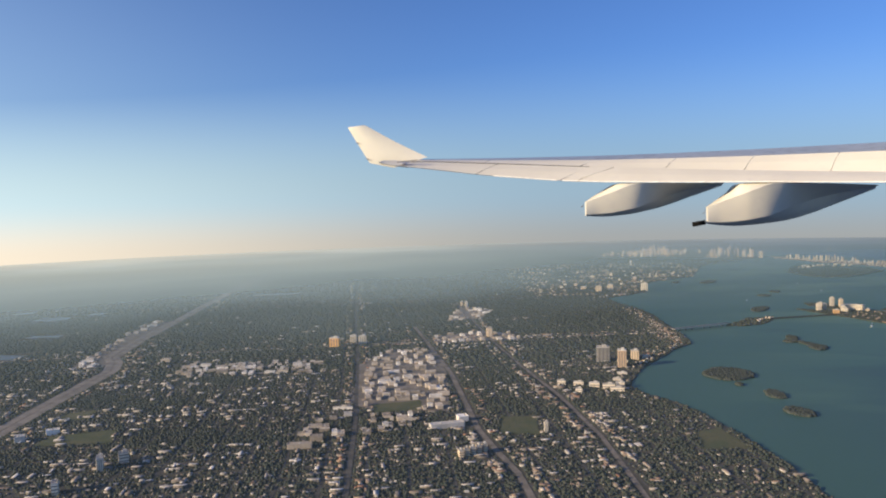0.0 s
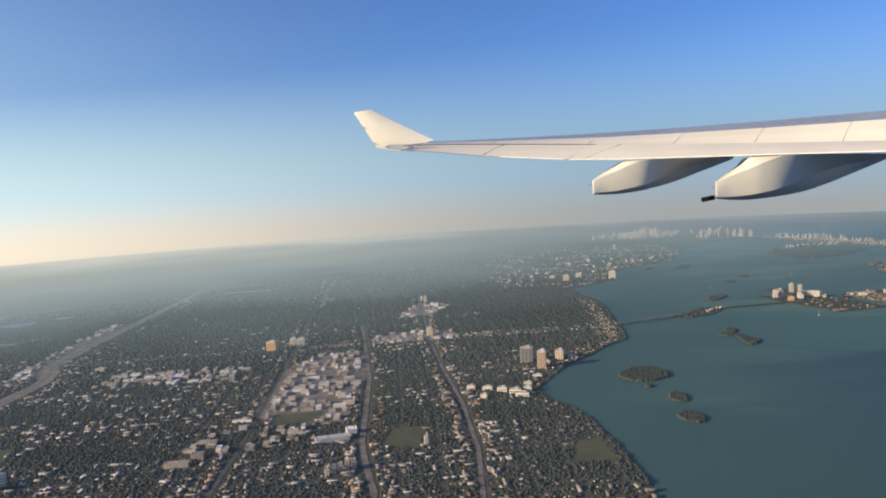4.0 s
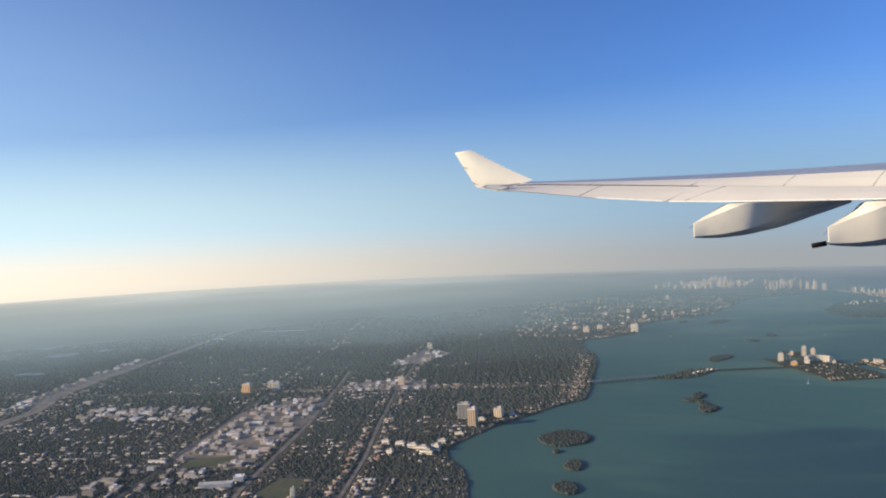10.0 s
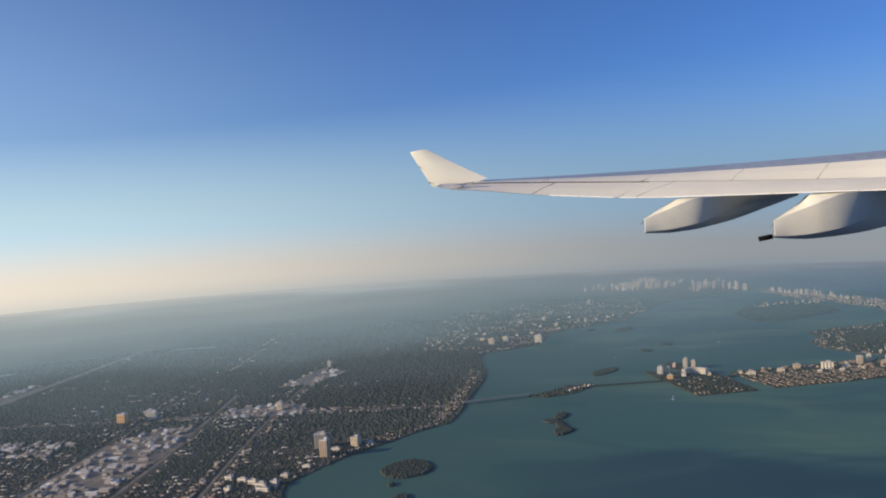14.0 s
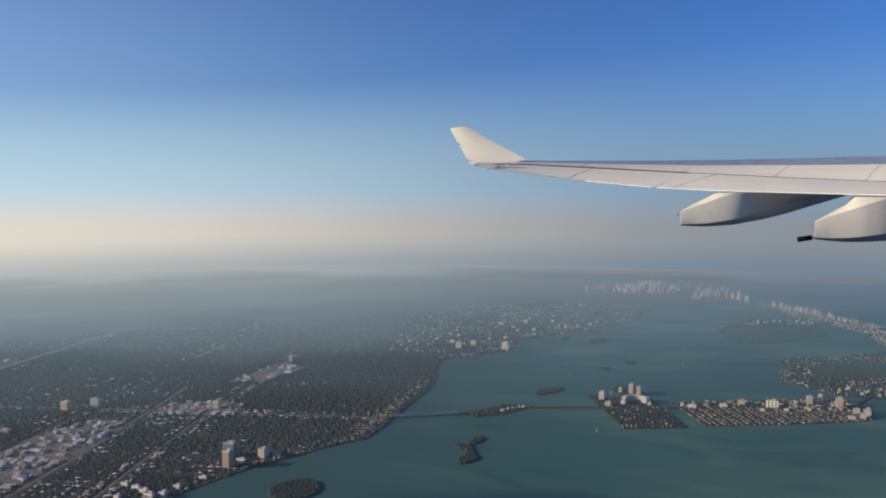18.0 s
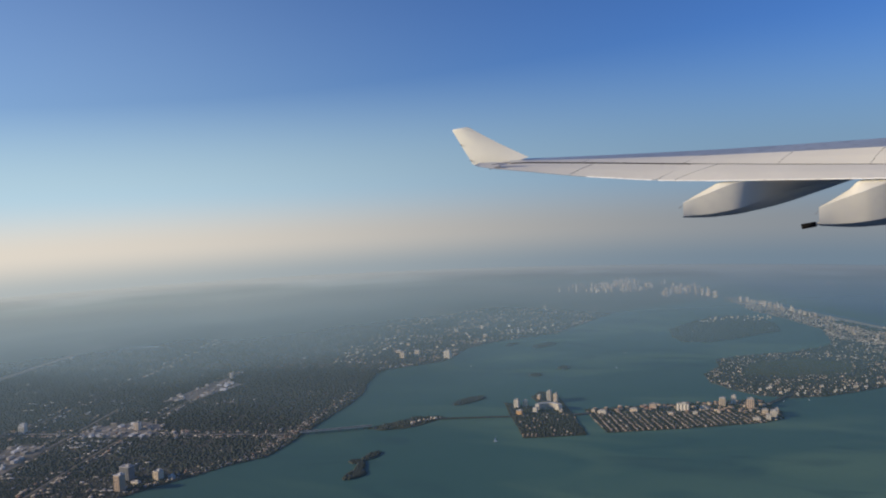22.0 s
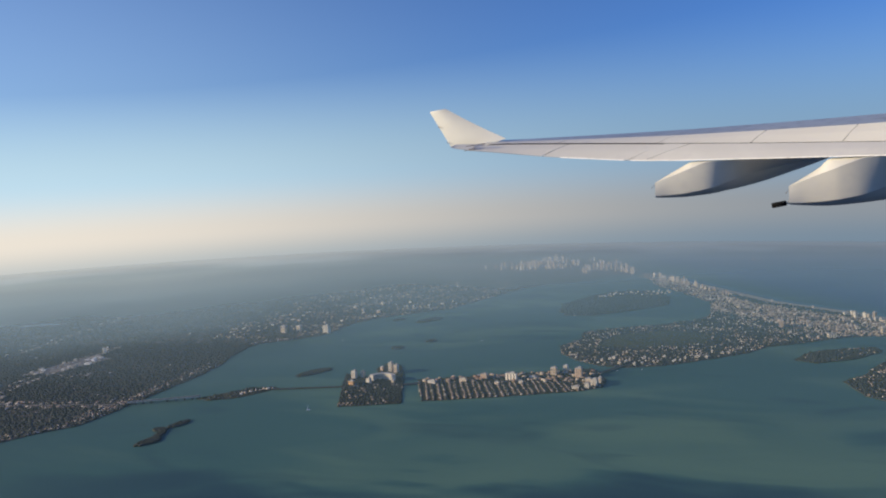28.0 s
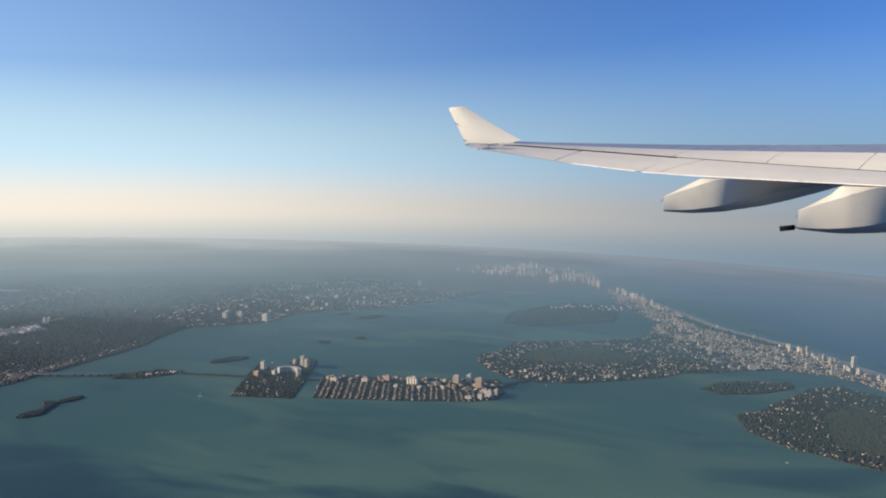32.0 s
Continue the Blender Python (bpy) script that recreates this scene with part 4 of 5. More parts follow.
def unit_block():
    bm = bmesh.new()
    bmesh.ops.create_cube(bm, size=1.0, matrix=Matrix.Translation((0, 0, 0.5)))
    bmesh.ops.bevel(bm, geom=[e for e in bm.edges if abs(e.verts[0].co.z - e.verts[1].co.z) > 0.5], offset=0.03, segments=1, affect="EDGES")
    return bm


def unit_roof():
    """A flat roof with a raised rim."""
    bm = bmesh.new()
    rows = []
    for r, z in ((0.5, 0), (0.5, 1), (0.46, 1), (0.46, 0.35)):
        rows.append([bm.verts.new((r * a, r * b, z)) for a, b in ((-1, -1), (1, -1), (1, 1), (-1, 1))])
    for a, b in zip(rows, rows[1:]):
        for i in range(4):
            j = (i + 1) % 4
            bm.faces.new((a[i], a[j], b[j], b[i]))
    bm.faces.new(rows[-1])
    return bm


def unit_ring():
    """A band round a building, open at the top and bottom."""
    bm = bmesh.new()
    rows = []
    for r, z in ((0.49, 0), (0.515, 0), (0.515, 1), (0.49, 1)):
        rows.append([bm.verts.new((r * a, r * b, z)) for a, b in ((-1, -1), (1, -1), (1, 1), (-1, 1))])
    for a, b in zip(rows, rows[1:]):
        for i in range(4):
            j = (i + 1) % 4
            bm.faces.new((a[i], a[j], b[j], b[i]))
    return bm


def unit_hip():
    bm = bmesh.new()
    b = [bm.verts.new((0.55 * a, 0.55 * c, 0)) for a, c in ((-1, -1), (1, -1), (1, 1), (-1, 1))]
    r = [bm.verts.new((-0.25, 0, 1)), bm.verts.new((0.25, 0, 1))]
    for f in ((b[0], b[1], r[1], r[0]), (b[1], b[2], r[1]), (b[2], b[3], r[0], r[1]), (b[3], b[0], r[0]), tuple(reversed(b))):
        bm.faces.new(f)
    return bm


BODY = {m.name: mesh_of(unit_block(), m) for m in (TOWER_WHITE, TOWER_CREAM, TOWER_TAN, TOWER_GREY, TOWER_ORANGE, SHED_WHITE, SHED_TAN)}
ROOF = mesh_of(unit_roof(), ROOFTOP)
SHEDROOF = {m.name: mesh_of(unit_roof(), m) for m in (SHED_WHITE, SHED_TAN)}
BAND = mesh_of(unit_ring(), GLASS)
UNIT = mesh_of(unit_block(), ROOFTOP)
STRIP = mesh_of(unit_block(), GLASS)
HOUSE_BODY = [mesh_of(unit_block(), material("near_house_wall", c, 0.85, spread=0.2)) for c in ((0.4, 0.35, 0.3), (0.56, 0.52, 0.46))]
HIP = [mesh_of(unit_hip(), material("near_house_roof", c, 0.9, spread=0.3)) for c in ((0.3, 0.28, 0.26), (0.22, 0.16, 0.125), (0.5, 0.48, 0.45), (0.13, 0.125, 0.125), (0.17, 0.14, 0.12))]
LOOKS = {"white": TOWER_WHITE, "cream": TOWER_CREAM, "tan": TOWER_TAN, "grey": TOWER_GREY, "orange": TOWER_ORANGE}


def tower(x, y, w, d, h, look_name, turn=0.0, bands=0, group="", where="above the shore", base=0.3):
    if y > 88:
        w, d, h = w * 0.82, d * 0.82, h * 0.85
    kind = "tower" if h > 5 else "block"
    t = thing("apartment_" + kind, pose(*lay(x, y), base, 0, 0, turn), f"{look_name} flat-roofed apartment {kind} {where}", "apartment " + kind, group)
    piece("wall", BODY[LOOKS[look_name].name], t, (0, 0, 0), (w, d, h))
    piece("roof", ROOF, t, (0, 0, h), (w * 1.0, d * 1.0, 0.35))
    piece("penthouse", UNIT, t, (w * 0.12, d * 0.1, h + 0.12), (w * 0.35, d * 0.4, 0.7 + 0.04 * h))
    if h > 3.5 and bands:
        for k in range(3):
            u = (k - 1) * 0.29
            piece("window_strip", STRIP, t, (u * w, -d * 0.5, 0.03 * h), (w * 0.09, 0.12, h * 0.92))
            piece("window_strip", STRIP, t, (-w * 0.5, u * d, 0.03 * h), (0.12, d * 0.09, h * 0.92))
        bands = 0
    for i in range(bands):
        z = h * (i + 0.6) / (bands + 0.4)
        piece("window_band", BAND, t, (0, 0, z), (w, d, h / (bands + 0.4) * 0.3))
    return t


# the three shore towers and the white blocks south of them
tower(9.43, 41.6, 4.2, 4.4, 8.6, "tan", -12, 5, where="on the bay shore")
tower(10.6, 43.4, 4.2, 4.2, 4.7, "cream", -14, 3, where="on the bay shore")
tower(8.75, 43.2, 6.6, 4.6, 7.6, "grey", -8, 5, where="behind the shore towers")
for x, y, w, d, h in ((5.6, 38.3, 5, 3, 2.4), (6.4, 38.0, 6, 2.6, 2.0), (7.1, 37.6, 6, 3, 2.4), (7.7, 37.1, 7, 3, 2.8), (8.3, 37.3, 5, 4, 3.0), (8.0, 36.6, 8, 3, 2.2),
                      (8.4, 38.4, 5, 3, 2.0), (6.2, 36.8, 4, 3, 1.8), (9.0, 39.8, 6, 2.5, 1.4), (9.7, 42.6, 7, 3, 1.6), (11.3, 43.6, 5, 3, 1.5)):
    tower(x, y, w * 0.75, d * 0.75, h * 0.75, "white", -10, 1, "white shore blocks", "among trees by the bay")
tower(-7.38, 50.8, 5.6, 4.0, 5.6, "orange", -8, 2, where="above the suburb")
tower(-5.6, 51.6, 4.6, 3.4, 4.8, "white", 3, 3, where="beside the avenue")
tower(-6.3, 52.4, 3.6, 3.4, 4.0, "white", 3, 3, where="beside the avenue")
tower(3.05, 52.6, 3.6, 3.4, 5.2, "cream", 0, 4, where="beside the boulevard")
tower(3.85, 30.9, 1.5, 1.5, 3.6, "white", 0, 3, where="standing alone above trees")
tower(-13.3, 26.8, 1.8, 3.4, 3.4, "white", 20, 3, where="above the trees")
tower(-12.85, 28.9, 2.0, 4.0, 4.2, "white", 20, 4, where="above the trees")
tower(-12.3, 29.6, 3.2, 2.2, 3.4, "white", 20, 3, where="above the trees")
for k in range(5):
    tower(0.45 + k * 0.22, 28.4 + k * 0.14, 1.5, 2.6, 2.6, "cream", 12, 3, "row of brown and cream slabs", "near the railway")
tower(2.35, 68.2, 2.2, 2.0, 4.6, "white", 0, 2, where="above a shopping centre")
tower(2.0, 69.2, 1.8, 2.0, 3.4, "cream", 0, 2, where="above a shopping centre")


def shed(x, y, w, d, h, mat, turn, where):
    t = thing("warehouse", pose(*lay(x, y), 0.4, 0, 0, turn), f"low {'white' if mat is SHED_WHITE else 'tan'} flat-roofed warehouse {where}", "warehouse", "warehouses of the industrial yards")
    piece("wall", BODY[mat.name], t, (0, 0, 0), (w, d, h))
    piece("roof", SHEDROOF[mat.name], t, (0, 0, h), (w, d, 0.22))
    for i in range(random.randint(1, 3)):
        piece("roof_unit", UNIT, t, (random.uniform(-0.35, 0.35) * w, random.uniform(-0.3, 0.3) * d, h), (0.5, 0.4, 0.45))
    return t


shed(-0.1, 32.1, 13.0, 3.4, 1.6, SHED_WHITE, 14, "beside the railway road")
shed(0.55, 32.9, 4.0, 3.6, 2.0, SHED_WHITE, 14, "beside the railway road")
shed(-5.8, 30.3, 8.5, 2.6, 1.6, SHED_TAN, 6, "among trees")
shed(-5.3, 31.1, 4.5, 3.0, 1.8, SHED_TAN, 6, "among trees")
shed(-4.9, 35.4, 8.0, 1.2, 1.0, SHED_WHITE, 2, "among trees")
shed(-18.1, 32.6, 3.4, 3.4, 2.2, SHED_WHITE, 25, "beside the motorway")
shed(-17.2, 33.5, 4.6, 2.6, 1.8, SHED_WHITE, 25, "beside the motorway")
shed(-17.8, 48.2, 5.0, 3.6, 1.4, SHED_TAN, 0, "beside the motorway")
done = []
for poly, count, reach in ((IND, 92, (1.8, 6.0)), (IND_WEST, 62, (2.0, 6.0)), (YARD_SOUTH, 26, (1.8, 5.0)), (SHOP, 26, (1.8, 5.0)), (MALL, 22, (1.6, 5.0)), (HWY_SIDE, 22, (2.0, 6.0))):
    p = np.array(poly)
    tries = made = 0
    while made < count and tries < 2500:
        tries += 1
        x, y = random.uniform(p[:, 0].min(), p[:, 0].max()), random.uniform(p[:, 1].min(), p[:, 1].max())
        w, d = random.uniform(*reach), random.uniform(1.3, 3.2)
        if random.random() < 0.72:
            w, d = d, w
        if not inside(poly, np.array([x]), np.array([y]))[0] or not clear_of_roads(np.array([x]), np.array([y]), 2.2)[0] or inside(FIELD_C, np.array([x]), np.array([y]))[0]:
            continue
        if any(abs(x - a) * S < (w + c) / 2 + 0.4 and abs(y - b) * S < (d + e) / 2 + 0.4 for a, b, c, e in done):
            continue
        done.append((x, y, w, d))
        shed(x, y, w, d, random.uniform(0.8, 1.5), random.choice((SHED_WHITE, SHED_TAN, SHED_TAN, SHED_TAN)), random.choice((6, 8)), "on a paved yard")
        made += 1

# towers of the causeway island and of the long island
for x, y, w, d, h, c, b in ((28.8, 58.6, 4.6, 4.2, 10.0, "white", 7), (29.35, 58.8, 3.6, 4, 8.0, "cream", 5), (29.2, 56.8, 5.6, 3.6, 5.0, "orange", 3), (30.2, 57.4, 4.0, 4, 5.6, "white", 4),
                            (30.85, 60.6, 4.0, 4.4, 12.0, "white", 8), (31.35, 60.2, 3.8, 4.2, 10.6, "cream", 7),
                            (30.1, 60.9, 3, 3, 5.0, "tan", 3), (31.9, 57.4, 3, 3, 3.0, "cream", 2)):
    tower(x, y, w * 0.72, d * 0.72, h * 0.55, c, -14, min(b, 3), "causeway island towers", "on the causeway island")
for x, y, w, d, h, c, b in ((34.0, 57.6, 3, 2.6, 2.4, "cream", 1), (34.6, 57.2, 7.0, 3, 3.2, "white", 2), (36.6, 57.6, 6.4, 3, 3.6, "cream", 2), (37.85, 58.4, 6.2, 4, 5.4, "tan", 4),
                            (39.7, 58.0, 10.0, 3.6, 7.6, "white", 5), (41.0, 58.3, 6, 3, 2.8, "white", 2), (42.3, 59.4, 5.2, 3.6, 8.0, "cream", 5), (43.05, 59.8, 3.8, 3.8, 8.6, "white", 6),
                            (43.95, 58.7, 6.0, 4.6, 10.0, "tan", 7), (44.6, 57.3, 5, 4, 4.4, "cream", 3), (45.0, 56.6, 5.4, 4.4, 6.4, "white", 4), (44.6, 56.0, 4, 4, 4.8, "white", 3),
                            (43.9, 55.8, 6, 2.6, 2.4, "white", 2), (45.3, 57.4, 3.0, 4, 5.0, "cream", 3), (40.4, 57.2, 4, 2.6, 2.2, "white", 1), (38.9, 57.0, 4, 2.4, 2.0, "cream", 1)):
    tower(x, y, w * 0.76, d * 0.76, h * 0.63, c, -12, min(b, 3), "long island towers", "on the long island")
# a curved white block on the causeway island
ARC = lay(31.05, 57.55)
t = thing("crescent_block", pose(*lay(31.05, 57.55), 0.3), "curved white apartment block with window bands on the causeway island", "apartment block", "causeway island towers")


def arc_wall(r0, r1, z0, z1, a0, a1):
    bm = bmesh.new()
    rows = []
    for i in range(13):
        a = radians(a0 + (a1 - a0) * i / 12)
        rows.append([bm.verts.new((ARC[0] + r * math.cos(a), ARC[1] + r * math.sin(a), z)) for r, z in ((r0, z0), (r1, z0), (r1, z1), (r0, z1))])
    for p, q in zip(rows, rows[1:]):
        for i in range(4):
            bm.faces.new((p[i], p[(i + 1) % 4], q[(i + 1) % 4], q[i]))
    bm.faces.new(rows[0])
    bm.faces.new(list(reversed(rows[-1])))
    return bm


part("wall", arc_wall(7.0, 9.6, 0.3, 4.4, 20, 165), TOWER_WHITE, t)
for z in (1.2, 2.3, 3.4):
    part("window_band", arc_wall(6.95, 9.65, z, z + 0.4, 21, 164), GLASS, t)
part("roof", arc_wall(6.9, 9.7, 4.4, 4.6, 19.5, 165.5), ROOFTOP, t)
# condominiums on the far mainland shore
for x, y, w, d, h, c in ((16.0, 76.6, 6.5, 4, 6.4, "cream"), (17.3, 77.2, 6, 4, 6.6, "cream"), (20.4, 76.2, 7.5, 5, 8.4, "white"), (26.6, 107, 4.6, 4, 8.8, "white"), (24.7, 89.6, 2.6, 3, 5.6, "white"),
                         (25.4, 89.6, 2.6, 3, 5.6, "white"), (18.4, 91, 7, 5, 3, "cream"), (21.0, 93, 5, 4, 4.6, "cream"), (22.3, 87, 5, 4, 3.8, "tan"), (28.0, 92, 6, 4, 2.8, "white"), (15.0, 79, 6, 4, 3.0, "cream")):
    tower(x, y, w * 0.8, d * 0.8, h * 0.8, c, -16, 2, "mainland shore condominiums", "on the far shore")
for i in range(34):
    x, y = random.uniform(12, 30), random.uniform(78, 102)
    if inside(main_poly, np.array([x]), np.array([y]))[0]:
        tower(x, y, random.uniform(1.4, 3.6), random.uniform(1.6, 2.6), random.uniform(0.8, 1.9), random.choice(("white", "tan", "tan", "cream", "grey")), random.uniform(-25, -5), 0, "far shore town blocks", "in the far shore town")


x, y = rng.uniform(9, 33, 5600), rng.uniform(74, 112, 5600)
ok = inside(main_poly, x, y) & (rng.uniform(0, 1, len(x)) < 0.8 * patchy(x, y, 5.0, 21) ** 1.8)
x, y = x[ok], y[ok]
n = len(x)
houses("town_blocks", x, y, rng.uniform(0.8, 2.2, n), rng.uniform(0.8, 1.5, n), rng.uniform(0.5, 1.1, n), rng.choice([-0.2, 1.37], n), 0.33, "pale low blocks of the far shore town", np.ones(n, bool))


def along(line, t):
    k = t * (len(line) - 1)
    i = min(int(k), len(line) - 2)
    f = k - i
    return line[i][0] + (line[i + 1][0] - line[i][0]) * f, line[i][1] + (line[i + 1][1] - line[i][1]) * f


# the two far skylines
for i in range(150):
    x, y = random.gauss(34.5, 3.0), random.uniform(124, 135)
    mid = math.exp(-((x - 35.5) / 2.6) ** 2)
    tower(x, y, random.uniform(1.8, 3.6), random.uniform(2.0, 3.4), random.uniform(2.5, 7) + 9 * mid * random.random(), random.choice(("cream", "white", "tan", "tan", "cream")), random.uniform(-35, 0), 0, "inland skyline towers", "in the far hazy skyline")
for i in range(34):
    x, y = along([(40.8, 117.6), (44, 119.2), (46.9, 117.2)], (i + random.random()) / 34)
    y += random.uniform(0, 5) * (0.3 if i > 30 else 1)
    tower(x, y, random.uniform(1.8, 3.6), random.uniform(2.4, 3.8), random.choice((4, 5, 6, 8, 9, 11, 12)) * random.uniform(0.95, 1.3), random.choice(("cream", "white", "tan", "tan")), random.uniform(-35, -5), 0, "seaside skyline towers", "in the seaside skyline")
tower(47.5, 116.2, 6.4, 4, 10.0, "cream", -20, 2, "seaside skyline towers", "at the end of the seaside skyline")
# seaside hotels and apartment blocks along the beach
SEA = [(50.6, 113.3), (52.1, 109.0), (53.3, 106.2), (54.3, 103.8), (55.4, 101), (56.4, 98.4), (58.2, 93.8)]
for i in range(50):
    x, y = along(SEA, (i + random.random()) / 50)
    tall = 5 + 5 * math.exp(-((y - 107) / 6) ** 2) if y > 95 else 3.2
    tower(x - random.uniform(0.35, 0.9), y, random.uniform(1.2, 2.4), random.uniform(1.3, 2.4), tall * random.uniform(0.3, 0.95), random.choice(("cream", "white", "white", "tan")), random.uniform(-35, -10), 0, "seaside apartment row", "along the beach")
SEA2 = [(65.4, 81.0), (66.3, 79.2), (67.6, 76.6), (68.7, 73.8), (70.1, 70.4), (72.2, 63.8)]
for i in range(58):
    x, y = along(SEA2, (i + random.random()) / 58)
    tower(x - random.uniform(0.3, 1.0), y, random.uniform(1.3, 2.9), random.uniform(1.3, 2.4), random.uniform(1.4, 4.6), random.choice(("cream", "white", "white", "tan")), random.uniform(15, 35), 3 if y < 78 else 0, "beach hotel row", "along the beach")
tower(66.3, 78.2, 2.4, 2.4, 7.0, "tan", 20, 4, "beach hotel row", "above the beach")
tower(68.9, 74.6, 3.4, 3.2, 8.0, "white", 20, 4, "beach hotel row", "above the beach")
tower(67.0, 71.2, 7, 2.6, 3.6, "cream", 12, 3, "beach hotel row", "beside the creek")
tower(65.4, 72.5, 3, 2.6, 4.6, "cream", 12, 3, "beach hotel row", "beside the creek")
tower(58.9, 75.6, 3.2, 3, 5.6, "tan", -12, 3, "beach town blocks", "above the beach town")
tower(61.5, 70.8, 6, 3.5, 3.8, "cream", 8, 3, "beach town blocks", "by the bay")
for i in range(110):
    x, y = random.uniform(53, 69), random.uniform(67, 96)
    if inside(beach_poly, np.array([x]), np.array([y]))[0] and x + 0.46 * y > 92:
        tower(x, y, random.uniform(1.0, 2.4), random.uniform(0.9, 1.7), random.uniform(0.7, 1.6), random.choice(("white", "cream", "cream", "tan")), random.uniform(-30, -5), 0, "beach town blocks", "in the beach town")
for i in range(26):
    x, y = along([(45.2, 62.6), (47, 61.9), (49.1, 62.4), (51, 63.4), (53, 64.8), (55, 66.3)], (i + random.random()) / 26)
    tower(x, y + random.random() ** 2 * 2.0, random.uniform(1.0, 2.4), random.uniform(1.0, 1.7), random.uniform(0.8, 1.7), random.choice(("white", "cream", "white")), -12, 1, "bay front blocks", "on the bay front")
for i in range(30):
    x, y = along([(44.2, 97.2), (46, 98.8), (49.2, 98.6), (51.6, 101)], (i + random.random()) / 30)
    tower(x, y - random.uniform(0, 4), random.uniform(1.3, 2.8), random.uniform(1.3, 2.2), random.uniform(1.2, 2.8), random.choice(("white", "cream", "cream")), -15, 0, "bay harbour blocks", "on the leafy island")

# belt of trees between town and beach, and a freighter far out
x, y = rng.uniform(57, 67, 5200), rng.uniform(80, 94, 5200)
ok = inside(beach_poly, x, y) & near_line(SEASIDE, x, y, 1.9) & ~near_line(SEASIDE, x, y, 1.0)
x, y = x[ok], y[ok]
trees("park_trees", x, y, rng.uniform(0.8, 1.4, len(x)), rng.uniform(1.2, 2.2, len(x)), 0.3, "dark belt of seaside park trees")
t = thing("freighter", pose(640, 1230, 0, 0, 0, 12), "distant pale freighter on the hazy sea", "ship")
piece("hull", BODY[TOWER_WHITE.name], t, (0, 0, -0.3), (12, 2.2, 1.6))
piece("deckhouse", BODY[TOWER_WHITE.name], t, (-4, 0, 1.3), (2.4, 2, 2.2))
for poly in ([(-38.6, 70.6), (-36.2, 69.4), (-34.8, 70.2), (-35.4, 72.2), (-37.6, 72.4)], [(-31.6, 51.2), (-29.4, 51.0), (-29.2, 52.2), (-31.4, 52.9)], [(-43.5, 75.6), (-41.2, 75.8), (-41.6, 77.8), (-43.6, 77.2)],
             [(-34.2, 72.8), (-32.6, 72.6), (-32.4, 73.9), (-34.0, 74.2)], [(-33.5, 60.0), (-30.5, 59.6), (-30.8, 60.8), (-33.2, 61.0)], [(-20.5, 84), (-15, 84.4), (-15.5, 85.6), (-20, 85.2)]):
    bm = bmesh.new()
    bm.faces.new([bm.verts.new((*lay(x, y), 0.5)) for x, y in outline(poly, 0.5, 0.15)])
    tagged(new("lake", mesh_of(bm, LAKE)), "still pale lake among the suburb's trees", "lake", "", "structure")

# single houses nearest to the flight path
k = 0
while k < 230:
    x, y = random.uniform(-14, 10), random.uniform(23, 29)
    if not free_land(np.array([x]), np.array([y]), 1.6)[0] or not off_streets(np.array([x]), np.array([y]), 0.12)[0]:
        continue
    t = thing("house", pose(*lay(x, y), 0.34, 0, 0, random.choice((0, 90)) + random.uniform(-4, 4)), "small one-storey house with a hipped roof among trees", "house", "suburb houses")
    w, d, h = random.uniform(0.8, 1.4), random.uniform(0.6, 0.9), random.uniform(0.35, 0.5)
    piece("wall", random.choice(HOUSE_BODY), t, (0, 0, 0), (w, d, h))
    piece("roof", random.choice(HIP), t, (0, 0, h), (w, d, 0.24))
    k += 1

# ================= causeway, boats =================


def causeway(name, pts, width, z, spacing, label, side=None):
    t = thing(name, pose(*lay(*pts[0]), 0), label, "bridge")
    for (x0, y0), (x1, y1) in zip(pts, pts[1:]):
        a, b = Vector((*lay(x0, y0), z)), Vector((*lay(x1, y1), z))
        d = (b - a).normalized()
        nrm = Vector((-d.y, d.x, 0))
        for tag, off, w, lo, hi, mat in (("deck", 0, width, -0.35, 0.0, side or CONCRETE), ("parapet", width / 2, 0.15, 0, 0.3, side or CONCRETE), ("parapet", -width / 2, 0.15, 0, 0.3, side or CONCRETE), ("carriageway", 0, width * 0.8, 0.0, 0.03, ASPHALT)):
            bm = bmesh.new()
            vs = [bm.verts.new(p + nrm * (off + s * w / 2) + Vector((0, 0, q))) for p in (a, b) for s, q in ((-1, lo), (1, lo), (1, hi), (-1, hi))]
            for f in ((0, 1, 2, 3), (4, 5, 6, 7), (0, 1, 5, 4), (1, 2, 6, 5), (2, 3, 7, 6), (3, 0, 4, 7)):
                bm.faces.new([vs[i] for i in f])
            part(tag, bm, mat, t)
        n = int((b - a).length / spacing)
        for i in range(1, n):
            p = a + (b - a) * i / n
            bm = bmesh.new()
            bmesh.ops.create_cube(bm, size=1.0, matrix=Matrix.Translation((p.x, p.y, z / 2 - 0.5)) @ Matrix.Diagonal((0.5, width * 0.7, z + 0.6, 1)))
            part("pier", bm, CONCRETE, t)
    return t


causeway("causeway_bridge", [(15.5, 51.9), (17.4, 52.6), (19.9, 53.5)], 2.6, 1.7, 5, "pale concrete causeway bridge over the bay", BRIDGE)
causeway("causeway_bridge", [(23.4, 55.5), (26, 55.9), (29.0, 56.3)], 1.3, 0.6, 6, "low dark causeway across the shallow bay", ASPHALT)
causeway("causeway_bridge", [(32.8, 56.7), (33.9, 57.1)], 2.0, 0.9, 4, "short concrete bridge between the islands")
causeway("causeway_bridge", [(45.2, 59.6), (46.4, 61.4), (47.2, 62.2)], 1.6, 0.9, 5, "short concrete bridge to the beach town")
causeway("causeway_bridge", [(48.6, 115.9), (49.9, 114.2)], 2.0, 1.3, 5, "white bridge over the sea inlet")


